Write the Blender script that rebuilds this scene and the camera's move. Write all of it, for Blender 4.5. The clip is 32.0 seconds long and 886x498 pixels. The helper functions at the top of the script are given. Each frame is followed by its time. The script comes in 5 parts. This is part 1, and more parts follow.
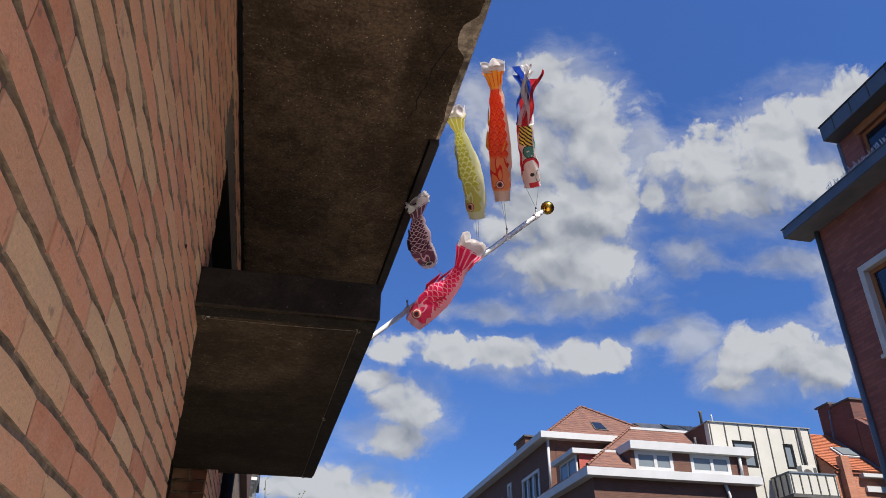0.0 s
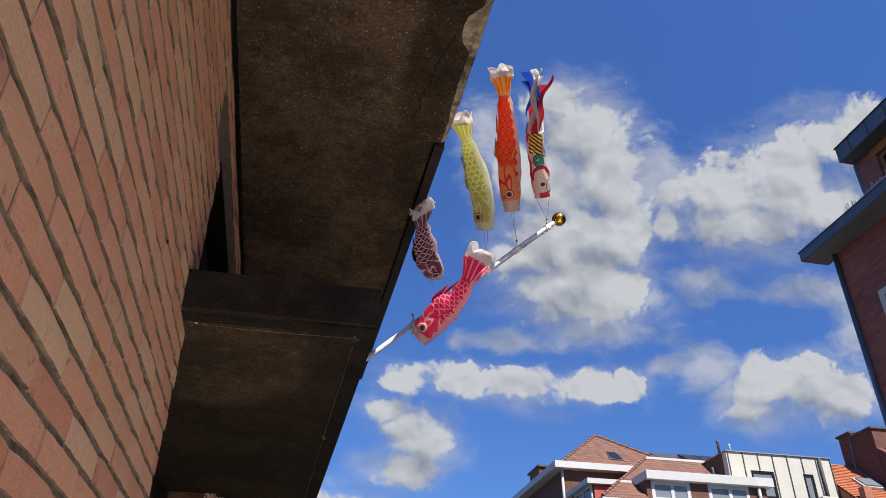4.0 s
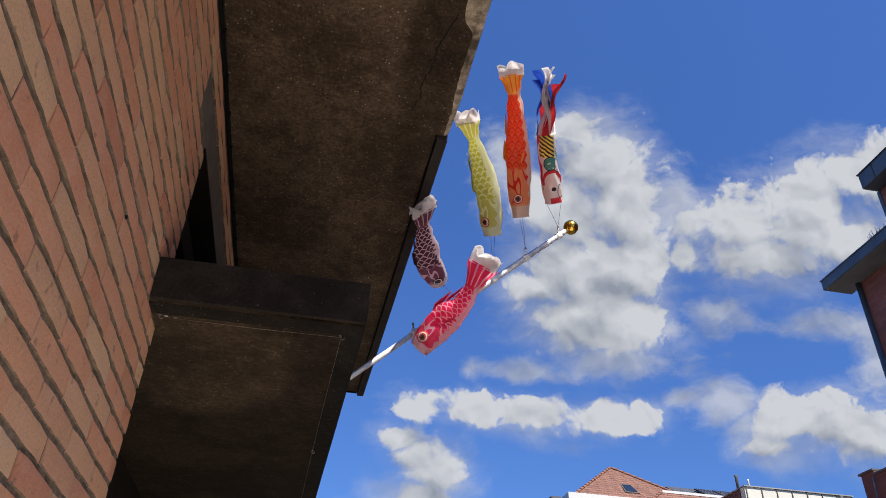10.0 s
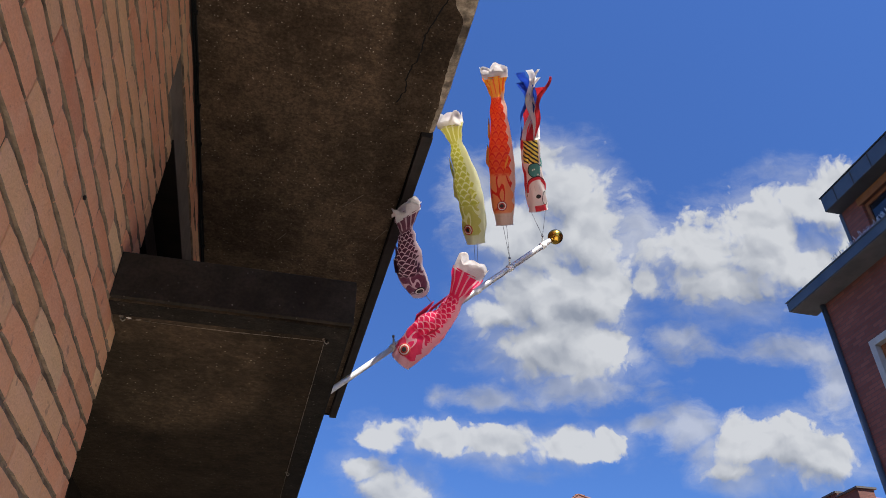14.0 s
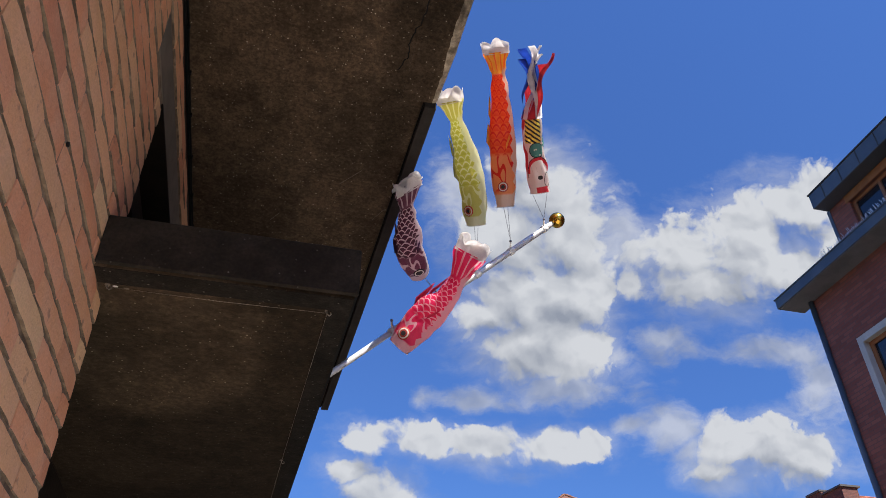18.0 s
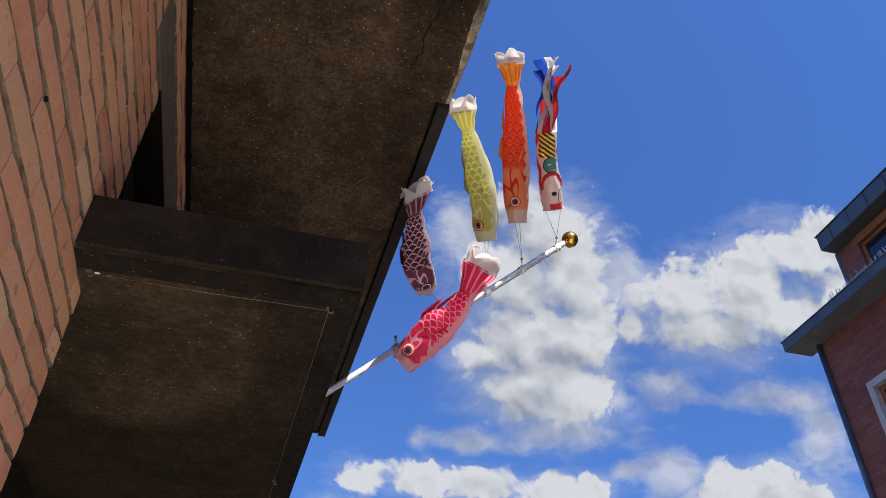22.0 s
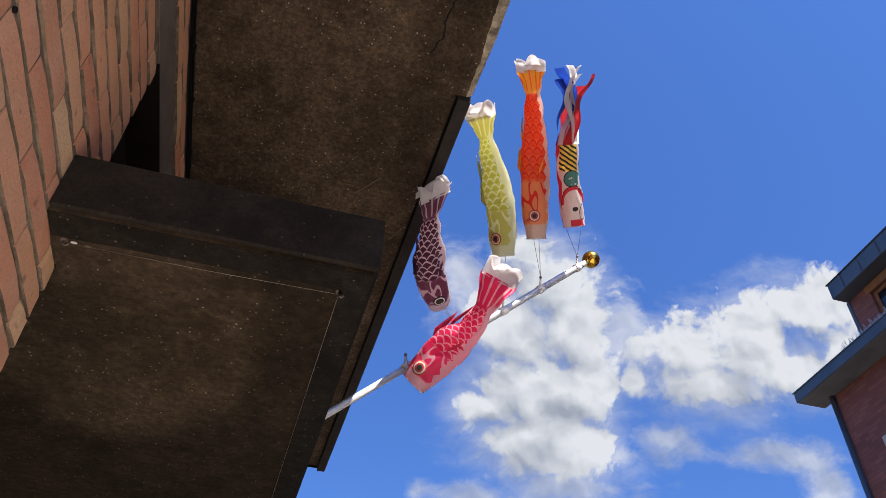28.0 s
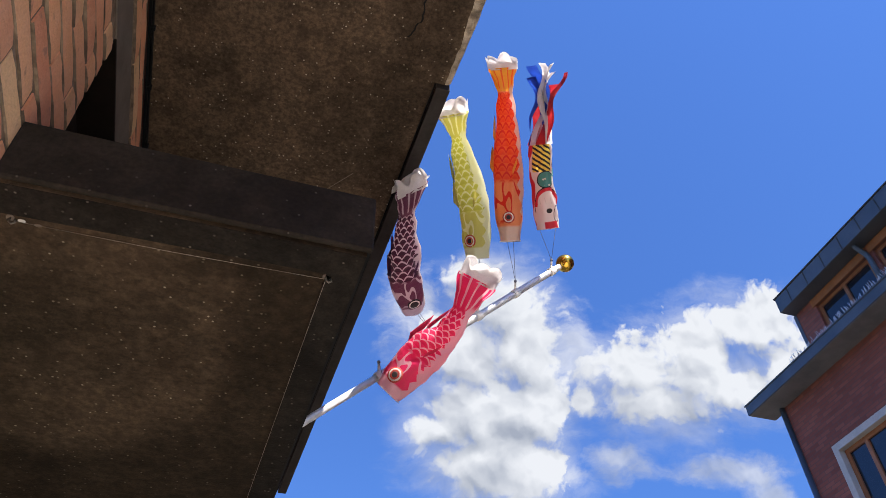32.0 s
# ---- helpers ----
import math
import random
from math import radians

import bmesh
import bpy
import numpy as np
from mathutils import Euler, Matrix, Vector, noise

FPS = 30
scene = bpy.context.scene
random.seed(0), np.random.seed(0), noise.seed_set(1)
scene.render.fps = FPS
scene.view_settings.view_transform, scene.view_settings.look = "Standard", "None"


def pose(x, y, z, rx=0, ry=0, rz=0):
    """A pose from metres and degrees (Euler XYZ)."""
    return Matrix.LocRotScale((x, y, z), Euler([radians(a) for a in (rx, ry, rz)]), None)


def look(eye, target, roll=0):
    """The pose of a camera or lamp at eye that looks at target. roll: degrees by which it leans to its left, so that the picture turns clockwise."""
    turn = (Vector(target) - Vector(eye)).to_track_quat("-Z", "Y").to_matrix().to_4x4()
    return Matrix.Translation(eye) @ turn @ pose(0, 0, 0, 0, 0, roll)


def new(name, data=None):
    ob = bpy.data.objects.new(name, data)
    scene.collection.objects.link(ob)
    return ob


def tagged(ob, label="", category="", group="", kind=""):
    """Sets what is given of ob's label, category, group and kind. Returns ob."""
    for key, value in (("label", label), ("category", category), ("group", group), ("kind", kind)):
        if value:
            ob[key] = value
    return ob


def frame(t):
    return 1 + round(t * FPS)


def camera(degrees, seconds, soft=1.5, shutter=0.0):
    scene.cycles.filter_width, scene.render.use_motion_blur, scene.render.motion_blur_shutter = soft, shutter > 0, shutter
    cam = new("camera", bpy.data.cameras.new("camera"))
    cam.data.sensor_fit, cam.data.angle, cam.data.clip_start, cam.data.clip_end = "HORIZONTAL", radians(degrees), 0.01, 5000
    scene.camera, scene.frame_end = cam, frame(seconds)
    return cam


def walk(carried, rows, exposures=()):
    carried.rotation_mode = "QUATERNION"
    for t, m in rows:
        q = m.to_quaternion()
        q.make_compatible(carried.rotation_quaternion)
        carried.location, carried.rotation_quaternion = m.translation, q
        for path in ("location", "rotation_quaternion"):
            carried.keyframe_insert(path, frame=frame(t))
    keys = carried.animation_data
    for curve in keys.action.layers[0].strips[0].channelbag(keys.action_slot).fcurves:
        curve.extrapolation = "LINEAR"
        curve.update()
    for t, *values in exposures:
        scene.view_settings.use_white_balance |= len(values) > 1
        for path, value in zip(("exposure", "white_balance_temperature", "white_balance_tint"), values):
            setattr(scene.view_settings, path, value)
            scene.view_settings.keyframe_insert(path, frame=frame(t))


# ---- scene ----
cam = camera(61.2, 32.0, soft=0.92)

PATH = [
    (0, (0.274, -2.078, 1.652), (0.652, -0.389, 2.653), 0.2),
    (0.5, (0.277, -2.064, 1.65), (0.649, -0.377, 2.657), 0.3),
    (1, (0.284, -2.048, 1.649), (0.648, -0.364, 2.665), 0.3),
    (1.5, (0.291, -2.039, 1.65), (0.652, -0.36, 2.675), 0.4),
    (2, (0.298, -2.008, 1.653), (0.659, -0.339, 2.694), 0.1),
    (2.5, (0.307, -1.99, 1.656), (0.662, -0.326, 2.707), 0.2),
    (3, (0.315, -1.984, 1.656), (0.662, -0.319, 2.709), 0.6),
    (3.5, (0.324, -1.949, 1.657), (0.665, -0.287, 2.717), 0.5),
    (5.5, (0.371, -1.878, 1.667), (0.684, -0.225, 2.749), 1.5),
    (6, (0.382, -1.857, 1.672), (0.687, -0.208, 2.761), 1.9),
    (6.5, (0.393, -1.845, 1.671), (0.687, -0.196, 2.763), 2.2),
    (7, (0.402, -1.826, 1.67), (0.684, -0.179, 2.769), 2.6),
    (7.5, (0.413, -1.813, 1.674), (0.687, -0.165, 2.773), 2.8),
    (8, (0.419, -1.791, 1.676), (0.691, -0.144, 2.778), 2.6),
    (8.5, (0.426, -1.774, 1.679), (0.696, -0.133, 2.789), 2.5),
    (9, (0.431, -1.757, 1.68), (0.7, -0.12, 2.797), 2.5),
    (9.5, (0.432, -1.738, 1.681), (0.707, -0.103, 2.8), 2.3),
    (10, (0.432, -1.718, 1.683), (0.718, -0.091, 2.81), 2.3),
    (10.5, (0.433, -1.697, 1.683), (0.728, -0.08, 2.822), 2.3),
    (11, (0.43, -1.675, 1.684), (0.737, -0.068, 2.834), 2.2),
    (11.5, (0.426, -1.652, 1.688), (0.743, -0.051, 2.844), 2.2),
    (12, (0.421, -1.624, 1.691), (0.748, -0.025, 2.847), 2.0),
    (12.5, (0.417, -1.601, 1.699), (0.766, -0.011, 2.861), 1.4),
    (13, (0.411, -1.572, 1.707), (0.777, 0.011, 2.874), 0.9),
    (13.5, (0.406, -1.553, 1.704), (0.778, 0.019, 2.883), 0.4),
    (14, (0.398, -1.526, 1.709), (0.766, 0.04, 2.898), 0.3),
    (14.5, (0.393, -1.509, 1.71), (0.761, 0.055, 2.902), 0.1),
    (16.5, (0.378, -1.427, 1.714), (0.756, 0.132, 2.908), -0.6),
    (17, (0.377, -1.409, 1.711), (0.765, 0.149, 2.903), -0.5),
    (17.5, (0.375, -1.391, 1.711), (0.773, 0.167, 2.901), -0.5),
    (18, (0.374, -1.374, 1.713), (0.78, 0.18, 2.905), -0.5),
    (18.5, (0.375, -1.355, 1.71), (0.781, 0.194, 2.908), -0.4),
    (19, (0.373, -1.334, 1.714), (0.779, 0.21, 2.919), -0.2),
    (19.5, (0.376, -1.317, 1.713), (0.781, 0.221, 2.926), -0.1),
    (20, (0.375, -1.295, 1.716), (0.777, 0.234, 2.941), -0.0),
    (20.5, (0.379, -1.273, 1.719), (0.777, 0.246, 2.958), 0.1),
    (21, (0.383, -1.249, 1.721), (0.776, 0.263, 2.969), 0.3),
    (21.5, (0.387, -1.225, 1.724), (0.774, 0.275, 2.989), 0.6),
    (22, (0.392, -1.203, 1.727), (0.777, 0.291, 2.999), 1.0),
    (22.5, (0.399, -1.18, 1.728), (0.783, 0.307, 3.009), 1.0),
    (23, (0.403, -1.156, 1.736), (0.787, 0.325, 3.023), 1.3),
    (23.5, (0.41, -1.137, 1.731), (0.787, 0.338, 3.029), 1.5),
    (24, (0.416, -1.118, 1.732), (0.781, 0.358, 3.031), 2.1),
    (24.5, (0.418, -1.096, 1.733), (0.776, 0.381, 3.033), 2.4),
    (25, (0.42, -1.079, 1.733), (0.771, 0.398, 3.034), 2.5),
    (25.5, (0.42, -1.063, 1.736), (0.767, 0.407, 3.047), 2.6),
    (27.5, (0.414, -0.993, 1.745), (0.761, 0.431, 3.106), 2.5),
    (28, (0.41, -0.968, 1.75), (0.764, 0.444, 3.121), 2.2),
    (28.5, (0.407, -0.945, 1.754), (0.769, 0.453, 3.138), 1.7),
    (29, (0.403, -0.924, 1.76), (0.78, 0.464, 3.149), 1.2),
    (29.5, (0.398, -0.903, 1.765), (0.801, 0.473, 3.16), 0.5),
    (30, (0.392, -0.881, 1.773), (0.818, 0.481, 3.175), -0.3),
    (30.5, (0.388, -0.867, 1.775), (0.832, 0.481, 3.184), -0.9),
    (31, (0.382, -0.852, 1.777), (0.835, 0.486, 3.192), -1.4),
    (31.5, (0.376, -0.837, 1.777), (0.834, 0.497, 3.195), -1.7),
    (32, (0.371, -0.814, 1.782), (0.841, 0.52, 3.197), -2.1),
]
walk(cam, [(t, look(e, g, r)) for t, e, g, r in PATH],
     exposures=((0, 0.82), (8, 0.93), (16, 1.02), (22, 1.08), (26, 1.17), (32, 1.44)))

# ---- light ----
def unit(x, y, z):
    return Vector((x, y, z)).normalized()


SUN_WAY = unit(0.27, -0.85, 1.12)
sun_data = bpy.data.lights.new("sun", "SUN")
sun_data.energy, sun_data.angle, sun_data.color = 5.0, radians(0.5), (1.0, 0.94, 0.85)
sun_lamp = new("sun", sun_data)
sun_lamp.matrix_world = look((0, 0, 30), Vector((0, 0, 30)) - SUN_WAY)


class Nodes:
    """A short way to write node trees."""

    def __init__(self, tree):
        self.tree = tree
        tree.nodes.clear()

    def put(self, kind, ins=(), operation="", data_type="", interpolation=""):
        node = self.tree.nodes.new(kind)
        if operation:
            node.operation = operation
        if data_type:
            node.data_type = data_type
        if interpolation:
            node.interpolation_type = interpolation
        for key, value in (ins.items() if isinstance(ins, dict) else enumerate(ins)):
            if value is None:
                continue
            if isinstance(value, bpy.types.NodeSocket):
                self.tree.links.new(value, node.inputs[key])
            else:
                node.inputs[key].default_value = value
        return node

    def math(self, operation, *ins):
        return self.put("ShaderNodeMath", ins, operation=operation).outputs[0]

    def vec(self, operation, *ins):
        node = self.put("ShaderNodeVectorMath", ins, operation=operation)
        return node.outputs["Value"] if operation in ("LENGTH", "DOT_PRODUCT", "DISTANCE") else node.outputs[0]

    def ramp(self, value, low, high, a=0.0, b=1.0, smooth=True):
        return self.put("ShaderNodeMapRange", [value, low, high, a, b], interpolation="SMOOTHSTEP" if smooth else "LINEAR").outputs[0]

    def mix(self, factor, a, b):
        return self.put("ShaderNodeMix", {0: factor, 6: a, 7: b}, data_type="RGBA").outputs[2]

    def noise(self, vector, scale, detail=4.0, rough=0.55, colour=False):
        node = self.put("ShaderNodeTexNoise", {"Vector": vector, "Scale": scale, "Detail": detail, "Roughness": rough})
        return node.outputs["Color" if colour else "Fac"]


def rgb(r, g, b):
    return (r, g, b, 1.0)


# the sky: a clear Nishita dome with fair-weather cumulus over the street
world = bpy.data.worlds.new("sky")
scene.world = world
world.use_nodes = True
n = Nodes(world.node_tree)
sky = n.put("ShaderNodeTexSky")
sky.sky_type, sky.sun_disc = "NISHITA", False
sky.sun_elevation, sky.sun_rotation = math.asin(SUN_WAY.z), math.atan2(SUN_WAY.x, SUN_WAY.y)
sky.altitude, sky.air_density, sky.dust_density, sky.ozone_density = 20.0, 1.0, 0.3, 2.2
way = n.put("ShaderNodeTexCoord").outputs["Generated"]
turn = look((0.274, -2.078, 1.652), (0.652, -0.389, 2.653), 0.2).to_3x3()
right, up, ahead = turn.col[0], turn.col[1], -turn.col[2]
depth = n.math("MAXIMUM", n.vec("DOT_PRODUCT", way, ahead), 0.02)
u = n.math("DIVIDE", n.vec("DOT_PRODUCT", way, right), depth)
v = n.math("DIVIDE", n.vec("DOT_PRODUCT", way, up), depth)
flat = n.put("ShaderNodeCombineXYZ", [u, v, 0.0]).outputs[0]
wobble = n.vec("SUBTRACT", n.noise(flat, 5.0, 3.0, 0.55, colour=True), (0.5, 0.5, 0.5))
curl = n.vec("SUBTRACT", n.noise(flat, 24.0, 5.0, 0.6, colour=True), (0.5, 0.5, 0.5))
bent = n.vec("ADD", n.vec("MULTIPLY_ADD", wobble, (0.075, 0.060, 0.0), flat), n.vec("MULTIPLY", curl, (0.026, 0.024, 0.0)))
# heaps of cloud on the tangent plane of the sky: across, up, half width, half height (hundredths)
TOWER = ((14.2, 23.4, 4.2, 3.0), (16.5, 19.0, 6.2, 5.2), (20.3, 13.0, 5.0, 6.6), (11, 13, 5.4, 5.4), (19.5, 6, 7.2, 7), (12.5, 4.5, 6.4, 5.0),
         (7.0, 2.0, 3.6, 2.4), (20.5, -2, 6.0, 5.0), (14.5, -1.5, 6.2, 5.0), (17, 1.5, 7, 5))
EAST = ((34, 10.5, 7.5, 6), (44, 15, 7, 5), (52, 18, 7, 5), (39, 6.5, 9, 5), (43, 11, 9, 6), (49, 10, 8, 5), (60, 12, 8, 6), (28.5, 7.0, 3.2, 3.0))
BAND = ((-6.5, -13.2, 4.8, 2.6), (1, -13.6, 7, 3.0), (9, -14.6, 7, 3.2), (18, -14.3, 7.5, 2.6), (23, -13.9, 3.6, 2.2), (-9, -17.0, 4, 2.2))
LOW = ((-5, -21, 5.2, 4.2), (-7, -25.0, 5.2, 2.8), (40.5, -15.3, 4.2, 4.0), (46, -15, 6, 4.4), (51, -16, 5.5, 4), (39, -18.4, 4, 1.8),
       (-17, -31, 8, 3.2), (-12, -33, 7, 3))
SCRAPS = ((32, -1.0, 5.5, 2.2), (27, -3.0, 4, 1.8), (50, -1.6, 8, 2.6), (54, -6.5, 4.5, 5.5), (33, -12.6, 4, 2.6), (29, -11.8, 3, 1.6), (36, -16, 2.6, 2.2),
          (5.5, 18, 5.0, 6.5), (26.5, 14, 3.4, 5.5), (20, -7, 9, 2.4), (8, -8.5, 6, 1.8), (1, -8.6, 2.2, 1.5))


def heap(rows, place):
    total = None
    for cx, cy, rx, ry in rows:
        inv = Vector((100 / rx, 100 / ry, 0))
        off = Vector((-cx / rx, -cy / ry, 0))
        d = n.vec("LENGTH", n.vec("MULTIPLY_ADD", place, inv, off))
        lump = n.math("SUBTRACT", 1.52, d)
        total = lump if total is None else n.math("SMOOTH_MAX", total, lump, 0.30)
    return total


def cover(place):
    a = n.math("MAXIMUM", heap(TOWER, place), n.math("SUBTRACT", heap(EAST, place), 0.30))
    return n.math("MAXIMUM", a, n.math("MAXIMUM", n.math("SUBTRACT", heap(BAND, place), 0.46), n.math("SUBTRACT", heap(LOW, place), 0.14)))


def billow(place, sizes):
    """Rounded lumps at several sizes, as on the head of a cumulus; about nought in the mean."""
    total = -0.58
    for size, weight in sizes:
        cell = n.put("ShaderNodeTexVoronoi", {"Vector": place, "Scale": size})
        cell.feature = "SMOOTH_F1"
        cell.inputs["Smoothness"].default_value = 0.45
        total = n.math("MULTIPLY_ADD", n.math("SUBTRACT", 1.0, cell.outputs["Distance"]), weight, total)
    return total


ROUND, FINE = ((17.0, 0.46), (38.0, 0.32), (90.0, 0.22)), ((40.0, 0.58), (90.0, 0.42))
toward = Vector((0.3, 0.94, 0.0))
base = cover(bent)
thick = n.math("MULTIPLY_ADD", billow(bent, ROUND), 1.05, base)
thick = n.math("MULTIPLY_ADD", n.math("SUBTRACT", n.noise(bent, 60.0, 6.0, 0.65), 0.5), 0.55, thick)
thick = n.math("MULTIPLY_ADD", n.math("SUBTRACT", n.noise(bent, 15.0, 4.0, 0.6), 0.5), 1.1, thick)
slope_up = n.math("SUBTRACT", base, cover(n.vec("ADD", bent, toward * 0.04)))
crown = n.ramp(slope_up, -0.34, 0.40)
patchy = n.ramp(n.noise(flat, 6.0, 3.0, 0.5), 0.38, 0.62)
width = n.math("MULTIPLY_ADD", n.math("MULTIPLY", crown, n.math("MULTIPLY_ADD", patchy, 0.6, 0.4)), -0.62, 0.88)
solid_part = n.ramp(n.math("DIVIDE", n.math("SUBTRACT", thick, 0.06), width), 0.0, 1.0)
wisp = n.math("SUBTRACT", n.noise(n.vec("MULTIPLY", bent, (0.8, 1.4, 1.0)), 10.0, 8.0, 0.64), 0.5)
veil = n.ramp(n.math("MULTIPLY_ADD", wisp, 3.2, cover(flat)), -0.45, 1.2, 0.0, 0.55)
scraps = n.ramp(n.math("MULTIPLY_ADD", wisp, 3.8, heap(SCRAPS, bent)), 0.10, 1.5, 0.0, 0.72)
front = n.ramp(n.vec("DOT_PRODUCT", way, ahead), 0.35, 0.6)
dome = n.ramp(n.noise(n.vec("MULTIPLY", way, (1, 1, 2.2)), 2.6, 8.0, 0.6), 0.56, 0.72)
amount = n.math("MULTIPLY", n.math("MAXIMUM", solid_part, n.math("MAXIMUM", veil, scraps)), front)
amount = n.math("MAXIMUM", amount, n.math("MULTIPLY", dome, n.math("SUBTRACT", 1.0, front)))
# lit from above: each lump bright on its upper side, the heap grey towards its base
lumps = n.math("SUBTRACT", billow(bent, ((17.0, 0.6), (38.0, 0.4))), billow(n.vec("ADD", bent, toward * 0.018), ((17.0, 0.6), (38.0, 0.4))))
small = n.math("SUBTRACT", billow(bent, FINE), billow(n.vec("ADD", bent, toward * 0.008), FINE))
bright = n.math("MULTIPLY_ADD", lumps, 1.0, n.math("MULTIPLY_ADD", small, 0.42, n.math("MULTIPLY_ADD", crown, 0.66, 0.34)))
bright = n.math("MULTIPLY_ADD", n.ramp(thick, 0.6, 1.7), -0.28, bright)
bright = n.math("MULTIPLY_ADD", n.math("SUBTRACT", n.noise(flat, 7.0, 3.0, 0.5), 0.5), 0.7, bright)
cloud = n.mix(n.ramp(bright, 0.0, 1.0, smooth=False), rgb(2.7, 2.98, 3.55), rgb(6.1, 6.25, 6.5))
tall = n.ramp(n.put("ShaderNodeSeparateXYZ", [way]).outputs[2], 0.25, 0.9, 0.90, 1.27, smooth=False)
sky_blue = n.vec("MULTIPLY", n.vec("MULTIPLY", sky.outputs[0], (0.62, 0.95, 1.58)), n.put("ShaderNodeCombineXYZ", [tall, tall, tall]).outputs[0])
final = n.mix(n.math("MULTIPLY", amount, 0.96), sky_blue, cloud)
n.put("ShaderNodeOutputWorld", [n.put("ShaderNodeBackground", [final, 0.054]).outputs[0]])


# ---- materials ----
def material(name, colours, rough=0.8, scale=8.0, bump=0.0, grain=60.0, metal=0.0, spread=0.0, specks=None, sheer=0.0, coarse=0.3, stains=0.0, blotch=None, gloss=0.5):
    """Noise between two or three colours at one scale, fine grain in relief, and a shift from piece to piece."""
    m = bpy.data.materials.new(name)
    m.use_nodes = True
    n = Nodes(m.node_tree)
    place = n.put("ShaderNodeTexCoord").outputs["Object"]
    info = n.put("ShaderNodeObjectInfo").outputs["Random"]
    near = n.vec("ADD", place, n.put("ShaderNodeCombineXYZ", [n.math("MULTIPLY", info, 37.0), 0.0, 0.0]).outputs[0])
    big, small = n.noise(near, scale, 5.0, 0.6), n.noise(near, grain, 3.0, 0.6)
    colour = n.mix(n.ramp(big, 0.3, 0.7), rgb(*colours[0]), rgb(*colours[1]))
    if len(colours) > 2:
        colour = n.mix(n.ramp(n.noise(near, scale * 0.37, 3.0), 0.5, 0.68), colour, rgb(*colours[2]))
    if specks:
        spots = n.put("ShaderNodeTexVoronoi", {"Vector": place, "Scale": specks[0]})
        dot = n.math("MULTIPLY", n.ramp(spots.outputs["Distance"], 0.26, 0.12), n.ramp(n.vec("DOT_PRODUCT", spots.outputs["Color"], (0.5, 0.5, 0.0)), 0.63, 0.82))
        colour = n.mix(dot, colour, rgb(*specks[1]))
    lift = n.math("MULTIPLY_ADD", small, coarse, 1 - coarse / 2)
    if stains:
        blot = n.math("ADD", n.noise(place, 3.2, 6.0, 0.62), n.math("MULTIPLY", n.math("SUBTRACT", n.noise(place, 18.0, 4.0, 0.6), 0.5), 0.5))
        lift = n.math("MULTIPLY", lift, n.ramp(blot, 0.32, 0.70, 1 - stains, 1 + stains))
    # Oval patch of another tone: paint on the soffit, bounced light on the canopy.
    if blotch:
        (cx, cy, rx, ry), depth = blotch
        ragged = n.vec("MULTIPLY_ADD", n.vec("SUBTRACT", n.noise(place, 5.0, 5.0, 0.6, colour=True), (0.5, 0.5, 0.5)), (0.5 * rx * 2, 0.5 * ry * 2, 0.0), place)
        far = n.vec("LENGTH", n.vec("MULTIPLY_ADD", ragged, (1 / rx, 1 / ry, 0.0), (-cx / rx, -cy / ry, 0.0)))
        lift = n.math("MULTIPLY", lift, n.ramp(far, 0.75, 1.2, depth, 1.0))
    if spread:
        lift = n.math("MULTIPLY", lift, n.math("MULTIPLY_ADD", info, 2 * spread, 1 - spread))
    colour = n.vec("MULTIPLY", colour, n.put("ShaderNodeCombineXYZ", [lift, lift, lift]).outputs[0])
    ins = {"Base Color": colour, "Roughness": n.math("MULTIPLY_ADD", small, 0.2, rough - 0.1), "Metallic": metal, "Specular IOR Level": gloss}
    if bump:
        ins["Normal"] = n.put("ShaderNodeBump", {"Strength": 0.6, "Distance": bump, "Height": n.math("MULTIPLY_ADD", big, 0.5, small)}).outputs[0]
    shade = n.put("ShaderNodeBsdfPrincipled", ins).outputs[0]
    if sheer:
        shade = n.put("ShaderNodeMixShader", [sheer, shade, n.put("ShaderNodeBsdfTranslucent", [colour]).outputs[0]]).outputs[0]
    n.put("ShaderNodeOutputMaterial", [shade])
    return m


def brick_sheet(name, a, b, mortar, width=0.205, row=0.062, joint=0.006, rough=0.85):
    """Brickwork or tiles that stay far off: courses with joints sunk in relief."""
    m = bpy.data.materials.new(name)
    m.use_nodes = True
    n = Nodes(m.node_tree)
    place = n.put("ShaderNodeTexCoord").outputs["Object"]
    parts = n.put("ShaderNodeSeparateXYZ", [place]).outputs
    flat = n.put("ShaderNodeCombineXYZ", [n.math("ADD", parts[0], parts[1]), parts[2], 0.0]).outputs[0]
    tex = n.put("ShaderNodeTexBrick", {"Vector": flat, "Color1": rgb(*a), "Color2": rgb(*b), "Mortar": rgb(*mortar), "Scale": 1.0,
                                      "Mortar Size": joint, "Mortar Smooth": 0.3, "Brick Width": width, "Row Height": row})
    stain = n.math("MULTIPLY_ADD", n.noise(place, 1.3, 5.0), 0.5, 0.75)
    colour = n.vec("MULTIPLY", tex.outputs["Color"], n.put("ShaderNodeCombineXYZ", [stain, stain, stain]).outputs[0])
    relief = n.put("ShaderNodeBump", {"Strength": 0.7, "Distance": 0.006, "Height": n.math("MULTIPLY_ADD", tex.outputs["Fac"], -1.0, n.math("MULTIPLY", n.noise(place, 90.0), 0.4))})
    shade = n.put("ShaderNodeBsdfPrincipled", {"Base Color": colour, "Roughness": rough, "Normal": relief.outputs[0]})
    n.put("ShaderNodeOutputMaterial", [shade.outputs[0]])
    return m


